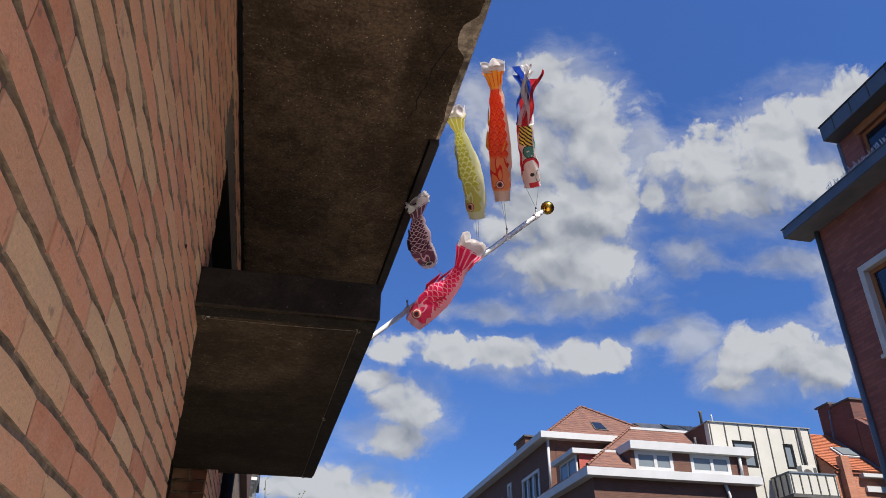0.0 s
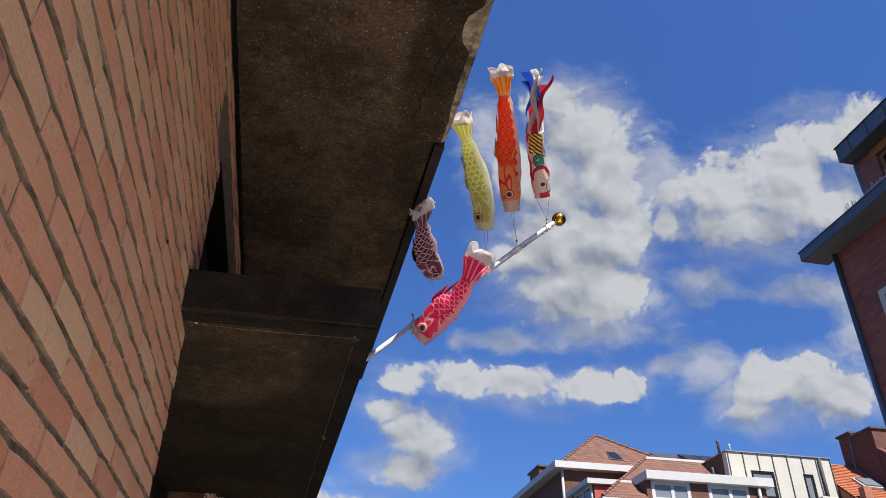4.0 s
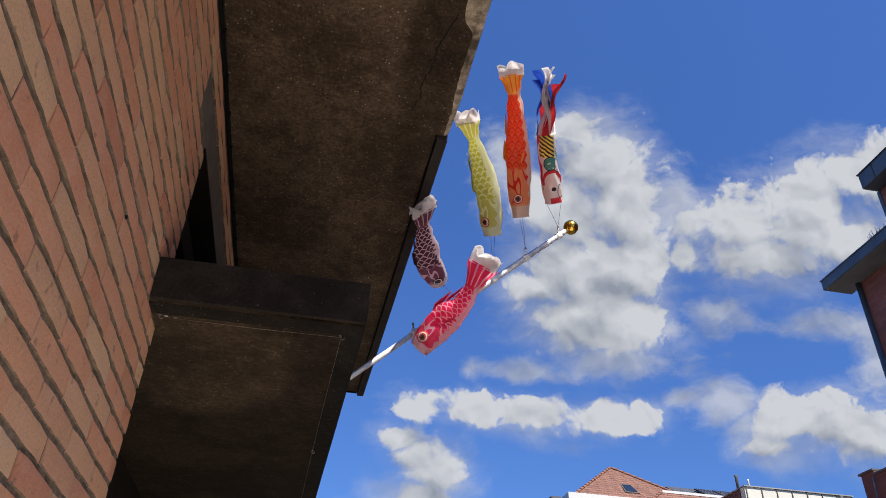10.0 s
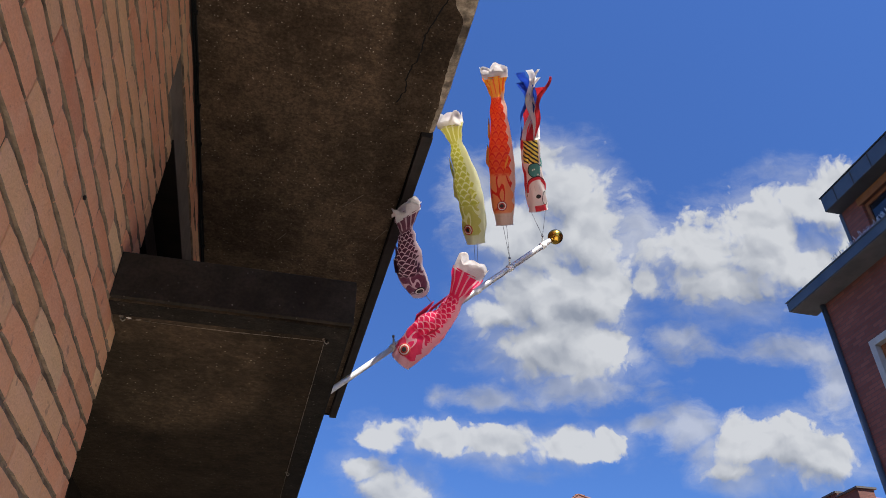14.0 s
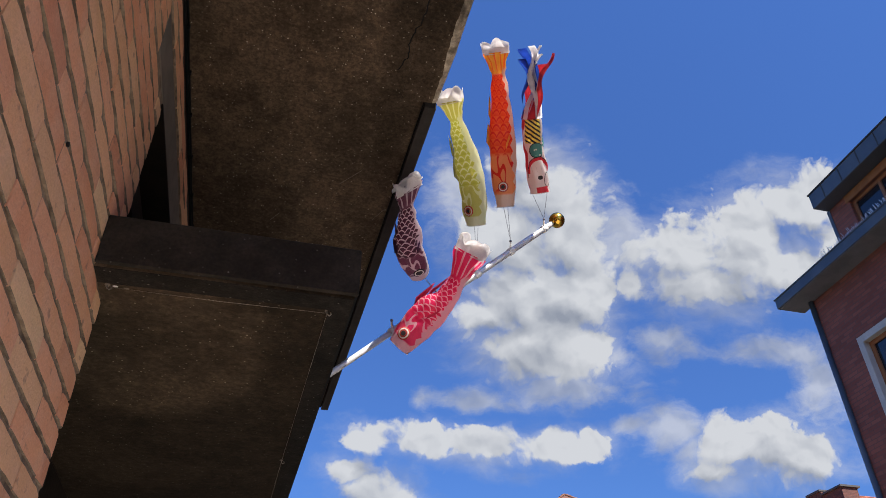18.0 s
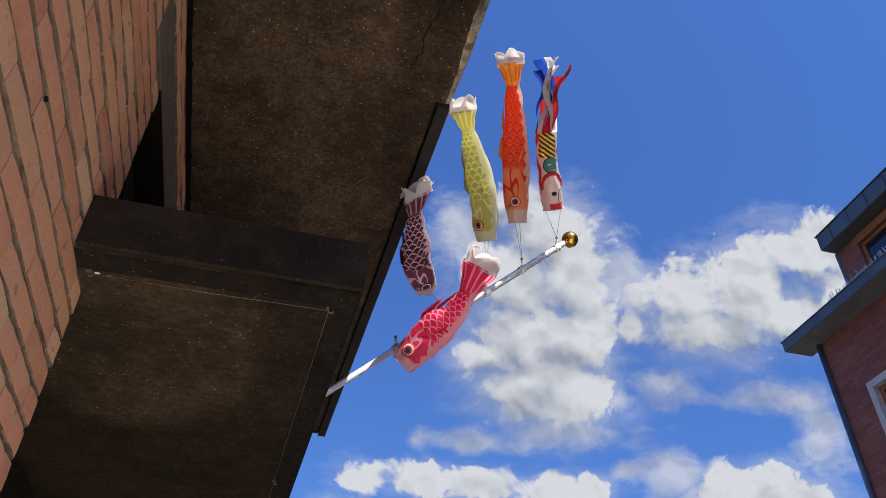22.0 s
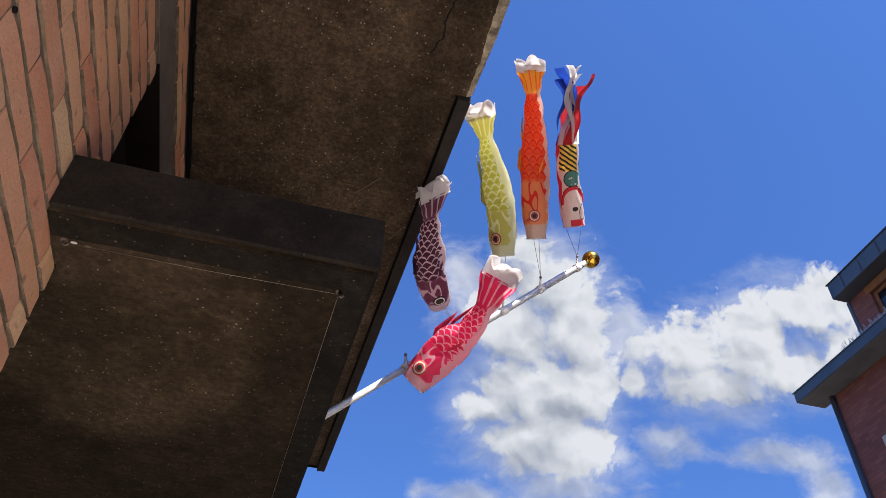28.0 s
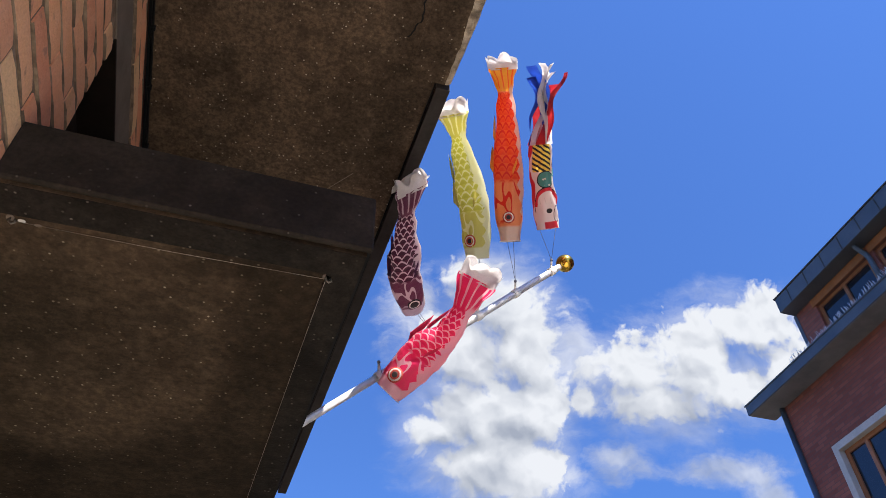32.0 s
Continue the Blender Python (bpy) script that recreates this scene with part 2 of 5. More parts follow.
def brick_clay():
    """Hand-formed facing brick: each brick between salmon, red and straw, with flecks and a rough face."""
    m = bpy.data.materials.new("facing_brick")
    m.use_nodes = True
    n = Nodes(m.node_tree)
    place = n.put("ShaderNodeTexCoord").outputs["Object"]
    info = n.put("ShaderNodeObjectInfo").outputs["Random"]
    isle = n.put("ShaderNodeNewGeometry").outputs["Random Per Island"]
    pick = n.math("FRACT", n.math("ADD", n.math("MULTIPLY", info, 7.31), isle))
    ramp = n.put("ShaderNodeValToRGB", [pick])
    stops = ((0.0, (0.64, 0.265, 0.14)), (0.3, (0.74, 0.35, 0.20)), (0.55, (0.71, 0.37, 0.20)), (0.75, (0.74, 0.48, 0.27)), (0.9, (0.58, 0.23, 0.13)), (1.0, (0.77, 0.55, 0.30)))
    for i, (at, c) in enumerate(stops):
        e = ramp.color_ramp.elements[i] if i < 2 else ramp.color_ramp.elements.new(at)
        e.position, e.color = at, rgb(*c)
    near = n.vec("ADD", place, n.put("ShaderNodeCombineXYZ", [n.math("MULTIPLY", pick, 41.0), 0.0, 0.0]).outputs[0])
    cloudy, grain = n.noise(near, 14.0, 5.0, 0.65), n.noise(near, 170.0, 3.0, 0.6)
    colour = n.mix(n.ramp(cloudy, 0.35, 0.75, 0.0, 0.5), ramp.outputs[0], rgb(0.72, 0.42, 0.285))
    colour = n.mix(n.ramp(n.noise(near, 34.0, 4.0), 0.62, 0.73, 0.0, 0.6), colour, rgb(0.24, 0.13, 0.10))
    lift = n.math("MULTIPLY_ADD", grain, 0.4, 0.8)
    colour = n.vec("MULTIPLY", colour, n.put("ShaderNodeCombineXYZ", [lift, lift, lift]).outputs[0])
    bump = n.put("ShaderNodeBump", {"Strength": 0.7, "Distance": 0.0025, "Height": n.math("MULTIPLY_ADD", cloudy, 2.0, grain)}).outputs[0]
    n.put("ShaderNodeOutputMaterial", [n.put("ShaderNodeBsdfPrincipled", {"Base Color": colour, "Roughness": 0.88, "Normal": bump}).outputs[0]])
    return m


def glass_pane(name, tint, gloss=0.8):
    m = bpy.data.materials.new(name)
    m.use_nodes = True
    n = Nodes(m.node_tree)
    place = n.put("ShaderNodeTexCoord").outputs["Object"]
    wave = n.put("ShaderNodeBump", {"Strength": 0.08, "Distance": 0.02, "Height": n.noise(place, 1.5, 2.0)}).outputs[0]
    n.put("ShaderNodeOutputMaterial", [n.put("ShaderNodeBsdfPrincipled", {"Base Color": rgb(*tint), "Roughness": 0.04, "IOR": 1.52, "Normal": wave, "Specular IOR Level": gloss}).outputs[0]])
    return m


M_BRICK = brick_clay()
M_MORTAR = material("mortar", ((0.165, 0.115, 0.078), (0.28, 0.205, 0.145), (0.115, 0.080, 0.054)), 0.95, 45.0, 0.005, 160.0, coarse=0.7, stains=0.2)
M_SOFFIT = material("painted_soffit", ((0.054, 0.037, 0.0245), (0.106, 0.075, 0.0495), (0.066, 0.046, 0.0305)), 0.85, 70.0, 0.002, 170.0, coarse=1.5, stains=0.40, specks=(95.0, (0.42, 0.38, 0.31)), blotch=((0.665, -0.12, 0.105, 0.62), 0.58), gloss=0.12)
# Paler patch by the wall: the bounced light there is put into the colour.
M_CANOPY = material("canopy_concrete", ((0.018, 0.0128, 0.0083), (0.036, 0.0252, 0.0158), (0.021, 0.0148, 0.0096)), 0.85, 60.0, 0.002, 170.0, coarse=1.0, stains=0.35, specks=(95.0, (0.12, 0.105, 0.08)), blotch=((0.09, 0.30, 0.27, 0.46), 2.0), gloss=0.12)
M_FACE = material("canopy_face_paint", ((0.018, 0.0145, 0.0115), (0.031, 0.025, 0.020)), 0.8, 7.0, 0.002, 130.0, coarse=1.2, stains=0.3, specks=(95.0, (0.15, 0.14, 0.125)), gloss=0.12)
M_CHIP = material("broken_concrete", ((0.21, 0.17, 0.125), (0.42, 0.35, 0.265), (0.09, 0.072, 0.054)), 0.95, 38.0, 0.012, 150.0, coarse=1.1, stains=0.3)
# Margin by the wire, its colour darkened further for the canopy's shaded edges.
M_MARGIN_SHADE = material("shaded_canopy_margin", ((0.010, 0.0085, 0.0072), (0.020, 0.0165, 0.0135), (0.012, 0.010, 0.008)), 0.8, 40.0, 0.002, 170.0, coarse=1.5, stains=0.4, specks=(95.0, (0.12, 0.11, 0.095)), gloss=0.12)
M_BLACK = material("black_edge_trim", ((0.005, 0.005, 0.0055), (0.011, 0.011, 0.012)), 0.7, 12.0, 0.0005, 90.0, gloss=0.12)
# Brick of the recess pier with the recess's shade put into the colour.
M_PIER_SHADED = material("shaded_pier_brick", ((0.085, 0.028, 0.016), (0.14, 0.050, 0.028), (0.20, 0.11, 0.06)), 0.9, 9.0, 0.003, 120.0)
M_TRIM = material("dark_trim", ((0.026, 0.022, 0.020), (0.040, 0.034, 0.031)), 0.75, 12.0, 0.0005, 90.0, coarse=0.8, gloss=0.15)
M_SOLAR = material("solar_panel_dark", ((0.010, 0.011, 0.015), (0.018, 0.02, 0.026)), 0.5, 3.0, gloss=0.3)
M_LINTEL = material("lintel_concrete", ((0.135, 0.112, 0.092), (0.185, 0.156, 0.130)), 0.9, 14.0, 0.001, 120.0)
# Wood of the recess, nearly black: the deep shade is put into its colour.
M_RECESSWOOD = material("shaded_recess_wood", ((0.012, 0.009, 0.007), (0.022, 0.016, 0.012)), 0.6, 10.0, 0.001, 70.0, gloss=0.12)
M_WIRE = material("wire", ((0.20, 0.18, 0.155), (0.30, 0.27, 0.235)), 0.5, 20.0, metal=0.6)
M_POLE = material("white_aluminium", ((0.58, 0.58, 0.60), (0.68, 0.68, 0.70)), 0.42, 10.0, 0.0, 80.0, metal=0.35)
M_WHITE = material("white_plastic", ((0.75, 0.74, 0.72), (0.85, 0.84, 0.82)), 0.5, 20.0)
M_GOLD = material("gold_ball", ((0.62, 0.36, 0.05), (0.75, 0.46, 0.08)), 0.22, 14.0, metal=1.0)
M_STRING = material("string", ((0.10, 0.10, 0.13), (0.16, 0.16, 0.2)), 0.8, 30.0)
M_ACROSS = brick_sheet("red_brick_across", (0.36, 0.115, 0.075), (0.25, 0.078, 0.054), (0.20, 0.095, 0.072), 0.21, 0.066, 0.007)
M_BROWN = brick_sheet("brown_brick", (0.125, 0.052, 0.032), (0.095, 0.040, 0.026), (0.085, 0.048, 0.036))
M_ORANGEBRICK = brick_sheet("orange_brick", (0.40, 0.16, 0.085), (0.33, 0.125, 0.07), (0.25, 0.14, 0.10))
M_CHIMNEY = brick_sheet("dark_red_brick", (0.13, 0.046, 0.032), (0.095, 0.035, 0.026), (0.085, 0.042, 0.034))
M_ZINC = material("grey_zinc", ((0.085, 0.105, 0.125), (0.12, 0.14, 0.16)), 0.5, 2.0, 0.0, 40.0, metal=0.25)
M_ZINCSOFFIT = material("eave_soffit_board", ((0.16, 0.165, 0.165), (0.22, 0.22, 0.215)), 0.7, 3.0)
M_CREAM = material("cream_surround", ((0.55, 0.52, 0.46), (0.64, 0.61, 0.54)), 0.8, 4.0, 0.001)
M_WOODFRAME = material("varnished_wood", ((0.33, 0.125, 0.04), (0.42, 0.17, 0.06)), 0.45, 6.0)
M_GLASS = glass_pane("window_glass", (0.012, 0.016, 0.024))
M_GLASS_PALE = glass_pane("window_glass_pale", (0.15, 0.17, 0.18), 0.35)
M_FASCIA = material("white_fascia", ((0.41, 0.405, 0.395), (0.46, 0.455, 0.445)), 0.6, 1.2)
M_TILE_BROWN = brick_sheet("brown_roof_tile", (0.20, 0.092, 0.060), (0.125, 0.057, 0.040), (0.10, 0.047, 0.034), 0.17, 0.16, 0.012)
M_RIDGE = material("ridge_tile", ((0.155, 0.066, 0.042), (0.20, 0.088, 0.054)), 0.8, 6.0)
M_TILE_ORANGE = material("orange_roof_tile", ((0.30, 0.088, 0.036), (0.37, 0.118, 0.050), (0.23, 0.070, 0.032)), 0.8, 6.0, 0.004, 30.0)
M_SLATE = material("slate_roof", ((0.045, 0.05, 0.06), (0.07, 0.075, 0.085)), 0.5, 4.0, 0.004)
M_CLAD = material("cream_metal_cladding", ((0.42, 0.40, 0.34), (0.48, 0.455, 0.39)), 0.5, 0.8)
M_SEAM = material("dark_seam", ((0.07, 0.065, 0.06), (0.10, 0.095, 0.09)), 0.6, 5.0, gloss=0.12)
M_ASPHALT = material("worn_asphalt_road", ((0.048, 0.046, 0.043), (0.072, 0.069, 0.064)), 0.9, 3.0, 0.003, 90.0)
M_PAVING = material("concrete_paving", ((0.54, 0.50, 0.445), (0.62, 0.575, 0.515)), 0.9, 2.0, 0.002, 80.0)
M_TAR = material("dark_asphalt", ((0.026, 0.025, 0.024), (0.042, 0.040, 0.038)), 0.9, 3.0, 0.003, 90.0)
M_REDPANEL = material("red_cheek_panel", ((0.30, 0.05, 0.035), (0.36, 0.07, 0.05)), 0.7, 4.0)
M_BARK = material("bark", ((0.10, 0.08, 0.06), (0.15, 0.12, 0.09)), 0.9, 20.0)
M_LEAF = material("young_leaf", ((0.06, 0.10, 0.03), (0.09, 0.13, 0.04)), 0.7, 20.0)


# ---- helpers for shapes ----
def box(bm, x0, x1, y0, y1, z0, z1):
    vs = [bm.verts.new(p) for p in ((x0, y0, z0), (x1, y0, z0), (x1, y1, z0), (x0, y1, z0), (x0, y0, z1), (x1, y0, z1), (x1, y1, z1), (x0, y1, z1))]
    for f in ((3, 2, 1, 0), (4, 5, 6, 7), (0, 1, 5, 4), (1, 2, 6, 5), (2, 3, 7, 6), (3, 0, 4, 7)):
        bm.faces.new([vs[i] for i in f])
    return bm


def boxes(*rows):
    bm = bmesh.new()
    for r in rows:
        box(bm, *r)
    return bm


def bevelled(bm, width, segments=2):
    bmesh.ops.bevel(bm, geom=bm.edges[:], offset=width, segments=segments, affect="EDGES", profile=0.6)
    return bm


def prism(points, way):
    """A flat outline pushed along a vector."""
    bm = bmesh.new()
    a = [bm.verts.new(p) for p in points]
    b = [bm.verts.new(Vector(p) + Vector(way)) for p in points]
    bm.faces.new(a)
    bm.faces.new(b[::-1])
    for i in range(len(a)):
        j = (i + 1) % len(a)
        bm.faces.new((a[j], a[i], b[i], b[j]))
    bmesh.ops.recalc_face_normals(bm, faces=bm.faces[:])
    return bm


def rod(points, radius, sides=10, bm=None):
    """A round bar along points; radius: one number or one for each point."""
    bm = bm or bmesh.new()
    pts = [Vector(p) for p in points]
    rads = radius if isinstance(radius, (list, tuple)) else [radius] * len(pts)
    rings, side = [], None
    for i, p in enumerate(pts):
        way = (pts[min(i + 1, len(pts) - 1)] - pts[max(i - 1, 0)]).normalized()
        side = way.orthogonal().normalized() if side is None else (side - way * side.dot(way)).normalized()
        other = way.cross(side)
        rings.append([bm.verts.new(p + rads[i] * (math.cos(a) * side + math.sin(a) * other)) for a in [2 * math.pi * k / sides for k in range(sides)]])
    for a, b in zip(rings, rings[1:]):
        for k in range(sides):
            bm.faces.new((a[k], a[(k + 1) % sides], b[(k + 1) % sides], b[k])).smooth = True
    bm.faces.new(rings[0][::-1])
    bm.faces.new(rings[-1])
    return bm


def ball(centre, radius, bm=None, squash=(1, 1, 1), u=20, v=12):
    bm = bm or bmesh.new()
    m = Matrix.Translation(centre) @ Matrix.Diagonal((*squash, 1))
    made = bmesh.ops.create_uvsphere(bm, u_segments=u, v_segments=v, radius=radius, matrix=m)
    for vert in made["verts"]:
        for f in vert.link_faces:
            f.smooth = True
    return bm


def mesh_of(name, bm, mat):
    me = bpy.data.meshes.new(name)
    bm.to_mesh(me)
    bm.free()
    me.materials.append(mat)
    return me


def thing(name, at, label, category, group="", kind=""):
    """An Empty at the base of a thing, which holds its parts."""
    ob = new(name)
    ob.matrix_basis = Matrix.Translation(at)
    ob.empty_display_size = 0.1
    return tagged(ob, label, category, group, kind)


def part(name, bm, mat, parent, label=""):
    ob = new(name, mesh_of(name, bm, mat))
    ob.parent = parent
    ob.matrix_parent_inverse = parent.matrix_basis.inverted() if parent.parent is None else Matrix()
    return tagged(ob, label)


def solid(name, bm, mat, label, category, group="", kind=""):
    return tagged(new(name, mesh_of(name, bm, mat)), label, category, group, kind)


# ---- the ground ----
solid("ground", boxes((-900, 900, -900, 900, -0.5, 0.0)), M_ASPHALT, "grey worn asphalt street that reaches the horizon", "road", kind="structure")
# Unseen pavement: pale near the camera to bounce sunlight, dark elsewhere to limit it.
solid("pavement", bevelled(boxes((-0.3, 3.3, -5.5, 0.85, 0.004, 0.12)), 0.01), M_PAVING, "unseen pale concrete pavement along the brick house that bounces sunlight up", "pavement", kind="structure")
solid("pavement_back", bevelled(boxes((-0.3, 1.9, -60, -5.505, 0.004, 0.12)), 0.01), M_TAR, "unseen dark asphalt pavement further back that limits the bounced light", "pavement", kind="structure")
solid("pavement_far", bevelled(boxes((-0.3, 3.3, 0.855, 11, 0.004, 0.12)), 0.01), M_TAR, "unseen dark asphalt pavement by the door that keeps the canopy dim", "pavement", kind="structure")
solid("pavement_across", bevelled(boxes((7.8, 9.62, -60, 9.5, 0.004, 0.12)), 0.01), M_PAVING, "pale concrete pavement across the street", "pavement", kind="structure")

# ---- the house beside the camera ----
ROW, HALF, JAMB, SOFFIT = 0.0597, 0.1125, 0.15, 3.515
solid("wall_over_door", boxes((-0.32, -0.0042, JAMB - 0.003, 2.019, 3.378, SOFFIT)), M_MORTAR, "brickwork over the lintel of the door recess", "wall", kind="structure")
wall = solid("wall_west", boxes((-0.32, -0.0042, -12, JAMB - 0.004, 0, SOFFIT)), M_MORTAR, "salmon and straw facing brick wall with deep raked joints", "wall", kind="structure")
solid("wall_west_far", boxes((-0.37, -0.0542, 2.02, 9.0, 0, SOFFIT)), M_MORTAR, "brick wall beyond the door recess", "wall", kind="structure")
solid("wall_upper", boxes((-0.32, 0.0, -12, 9.0, SOFFIT + 0.15, 9.5)), M_BROWN, "brick wall of the upper storeys", "wall", kind="structure")
solid("wall_behind", boxes((-9, -0.33, -12, -11.7, 0, 9.5)), M_BROWN, "brick side wall of the house", "wall", kind="structure")

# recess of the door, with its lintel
# Dark sheet at the back, put where the recess is only in shade.
solid("wall_recess", boxes((-0.42, -0.33, JAMB - 0.1, 2.1, 0, SOFFIT)), M_RECESSWOOD, "dark sheet at the back of the door recess, in place of shade", "wall", kind="structure")
frame_door = thing("door_1", (-0.2, 1.0, 0), "dark wooden door in the brick recess", "door", kind="structure")
part("door_post", boxes((-0.32, -0.22, JAMB + 0.005, JAMB + 0.09, 0.12, 2.599)), M_RECESSWOOD, frame_door)
part("door_post", boxes((-0.32, -0.22, 1.93, 2.015, 0.12, 2.599)), M_RECESSWOOD, frame_door)
part("door_leaf", bevelled(boxes((-0.30, -0.25, JAMB + 0.092, 1.928, 0.12, 2.599)), 0.004), M_RECESSWOOD, frame_door)
over = thing("window_1", (-0.1, 1.0, 2.73), "dark fixed window frame over the canopy", "window", kind="structure")
part("window_frame", boxes((-0.20, -0.075, JAMB + 0.002, 2.018, 3.10, 3.198), (-0.20, -0.075, JAMB + 0.002, JAMB + 0.09, 2.724, 3.099), (-0.20, -0.075, 1.93, 2.018, 2.724, 3.099), (-0.20, -0.075, JAMB + 0.092, 1.928, 2.724, 2.80)), M_RECESSWOOD, over)
part("panel", boxes((-0.16, -0.13, JAMB + 0.092, 1.928, 2.802, 3.098)), M_RECESSWOOD, over)
part("mullion", boxes((-0.17, -0.08, 0.62, 0.68, 2.802, 3.098)), M_RECESSWOOD, over)
# Added board; its dark colour stands in for shade under the lintel.
solid("lintel_board", bevelled(boxes((-0.322, -0.0006, JAMB + 0.001, 2.012, 3.2240, 3.2312)), 0.001, 1), M_RECESSWOOD, "added dark board that stands in for shade under the lintel", "trim", kind="structure")
solid("lintel", bevelled(boxes((-0.325, -0.0008, -0.045, 2.20, 3.232, 3.362)), 0.003), M_LINTEL, "grey concrete lintel over the door recess", "lintel", kind="structure")

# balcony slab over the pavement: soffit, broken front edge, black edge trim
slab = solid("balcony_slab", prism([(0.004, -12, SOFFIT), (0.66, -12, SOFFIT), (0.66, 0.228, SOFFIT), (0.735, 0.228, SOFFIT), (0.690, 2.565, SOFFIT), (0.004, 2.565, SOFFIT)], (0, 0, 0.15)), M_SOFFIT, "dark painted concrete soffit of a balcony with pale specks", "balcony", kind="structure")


def slab_edge(bare):
    """The front edge of the slab where its trim has come away: the painted margin, or the crumbled bare concrete."""
    bm = bmesh.new()
    rows = []
    steps = 300
    for i in range(steps + 1):
        y = -3.0 + 3.227 * i / steps
        a = noise.noise((y * 5, 0.3, 0)) * 0.5 + noise.noise((y * 19, 4.1, 0)) * 0.3 + noise.noise((y * 55, 2.2, 0)) * 0.25
        b = noise.noise((y * 9, 7.7, 0)) * 0.5 + noise.noise((y * 40, 1.7, 0)) * 0.35 + noise.noise((y * 90, 3.1, 0)) * 0.2
        bite = 0.046 * math.exp(-((y + 0.33) / 0.075) ** 4) + 0.010 * math.exp(-((y + 0.05) / 0.10) ** 2)
        line = 0.763 + 0.011 * b - bite - 0.012 * max(0.0, y)
        rim = 0.786 - 0.04 * max(0.0, y - 0.02)
        if bare:
            ring = [(line - 0.001, SOFFIT + 0.0004), (0.65 * line + 0.35 * rim, SOFFIT + 0.003 + 0.004 * a), (0.3 * line + 0.7 * rim + 0.004 * a, SOFFIT + 0.006 + 0.006 * b), (rim + 0.003 * a, SOFFIT + 0.014 + 0.008 * b), (rim + 0.004 * b, SOFFIT + 0.07), (rim - 0.002, SOFFIT + 0.15), (0.70, SOFFIT + 0.149), (0.68, SOFFIT + 0.03)]
        else:
            ring = [(0.6605, SOFFIT + 0.0), (line, SOFFIT + 0.0), (line, SOFFIT + 0.003), (0.6605, SOFFIT + 0.02)]
        rows.append([bm.verts.new((x, y, z)) for x, z in ring])
    for p, q in zip(rows, rows[1:]):
        for k in range(len(p)):
            j = (k + 1) % len(p)
            bm.faces.new((p[k], q[k], q[j], p[j]))
    bm.faces.new(rows[0])
    bm.faces.new(rows[-1][::-1])
    bmesh.ops.recalc_face_normals(bm, faces=bm.faces[:])
    return bm


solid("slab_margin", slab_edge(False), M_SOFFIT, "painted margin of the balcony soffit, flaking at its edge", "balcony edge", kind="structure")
solid("broken_slab_edge", slab_edge(True), M_CHIP, "crumbled bare concrete along the front edge of the balcony slab", "balcony edge", kind="structure")
trim = solid("edge_trim", bevelled(prism([(0.736, 0.229, SOFFIT - 0.020), (0.775, 0.229, SOFFIT - 0.020), (0.730, 2.577, SOFFIT - 0.020), (0.691, 2.577, SOFFIT - 0.020)], (0, 0, 0.17)), 0.003), M_TRIM, "black metal edge trim along the balcony slab", "trim", kind="structure")
# Flat black strip drawn in place of the dark gap beside the trim.
solid("trim_gap", prism([(0.7315, 0.229, SOFFIT - 0.003), (0.7355, 0.229, SOFFIT - 0.003), (0.6905, 2.564, SOFFIT - 0.003), (0.6865, 2.564, SOFFIT - 0.003)], (0, 0, 0.0025)), M_BLACK, "black strip for the shaded gap along the inside of the edge trim", "trim", kind="structure")
solid("edge_trim_end", bevelled(boxes((0.004, 0.690, 2.566, 2.578, SOFFIT - 0.006, SOFFIT + 0.15)), 0.002), M_BLACK, "black metal trim across the end of the balcony slab", "trim", kind="structure")
seal = solid("wall_seal", boxes((0.0022, 0.009, -6, 2.56, SOFFIT - 0.014, SOFFIT - 0.002)), M_BLACK, "black sealing strip between wall and soffit", "trim", kind="structure")

# a cable clipped along the strip
cable = thing("cable", (0.0125, 0, SOFFIT - 0.008), "black cable clipped along the corner of wall and soffit", "cable")
part("wire", rod([(0.0125 + 0.0012 * math.sin(k * 2.1), -3 + k * 0.1, SOFFIT - 0.0075 + 0.0008 * math.sin(k * 1.3)) for k in range(56)], 0.0034, 6), M_BLACK, cable)
for k in range(20):
    y = -1.62 + k * 0.19 + 0.015 * math.sin(k * 5)
    part("clip", bevelled(boxes((0.0065, 0.0185, y - 0.006, y + 0.006, SOFFIT - 0.016, SOFFIT - 0.0015)), 0.002, 1), M_BLACK, cable)


def crack(points, width):
    bm = bmesh.new()
    pts = []
    for (a, b), (c, d) in zip(points, points[1:]):
        for k in range(8):
            f = k / 8
            x, y = a + (c - a) * f, b + (d - b) * f
            w = 0.006 * noise.noise((x * 60, y * 60, 0))
            pts.append((x + w, y + w))
    left = [bm.verts.new((x - width, y, SOFFIT - 0.0008)) for x, y in pts]
    right_side = [bm.verts.new((x + width, y, SOFFIT - 0.0008)) for x, y in pts]
    for i in range(len(pts) - 1):
        bm.faces.new((left[i], right_side[i], right_side[i + 1], left[i + 1]))
    return bm


solid("soffit_crack", crack([(0.70, -0.30), (0.665, -0.17), (0.66, -0.08), (0.64, 0.0), (0.648, 0.06), (0.625, 0.13)], 0.0022), M_BLACK, "thin branching crack in the painted soffit", "crack", kind="structure")

for a, b in (((0.677, 0.86), (0.712, 0.782)), ((0.525, 0.685), (0.594, 0.593)), ((0.30, 0.95), (0.33, 0.90))):
    solid("soffit_scratch", rod([(*a, SOFFIT - 0.0003), (*b, SOFFIT - 0.0003)], 0.0009, 4), M_LINTEL, "pale scratch in the painted soffit", "scratch", kind="structure")

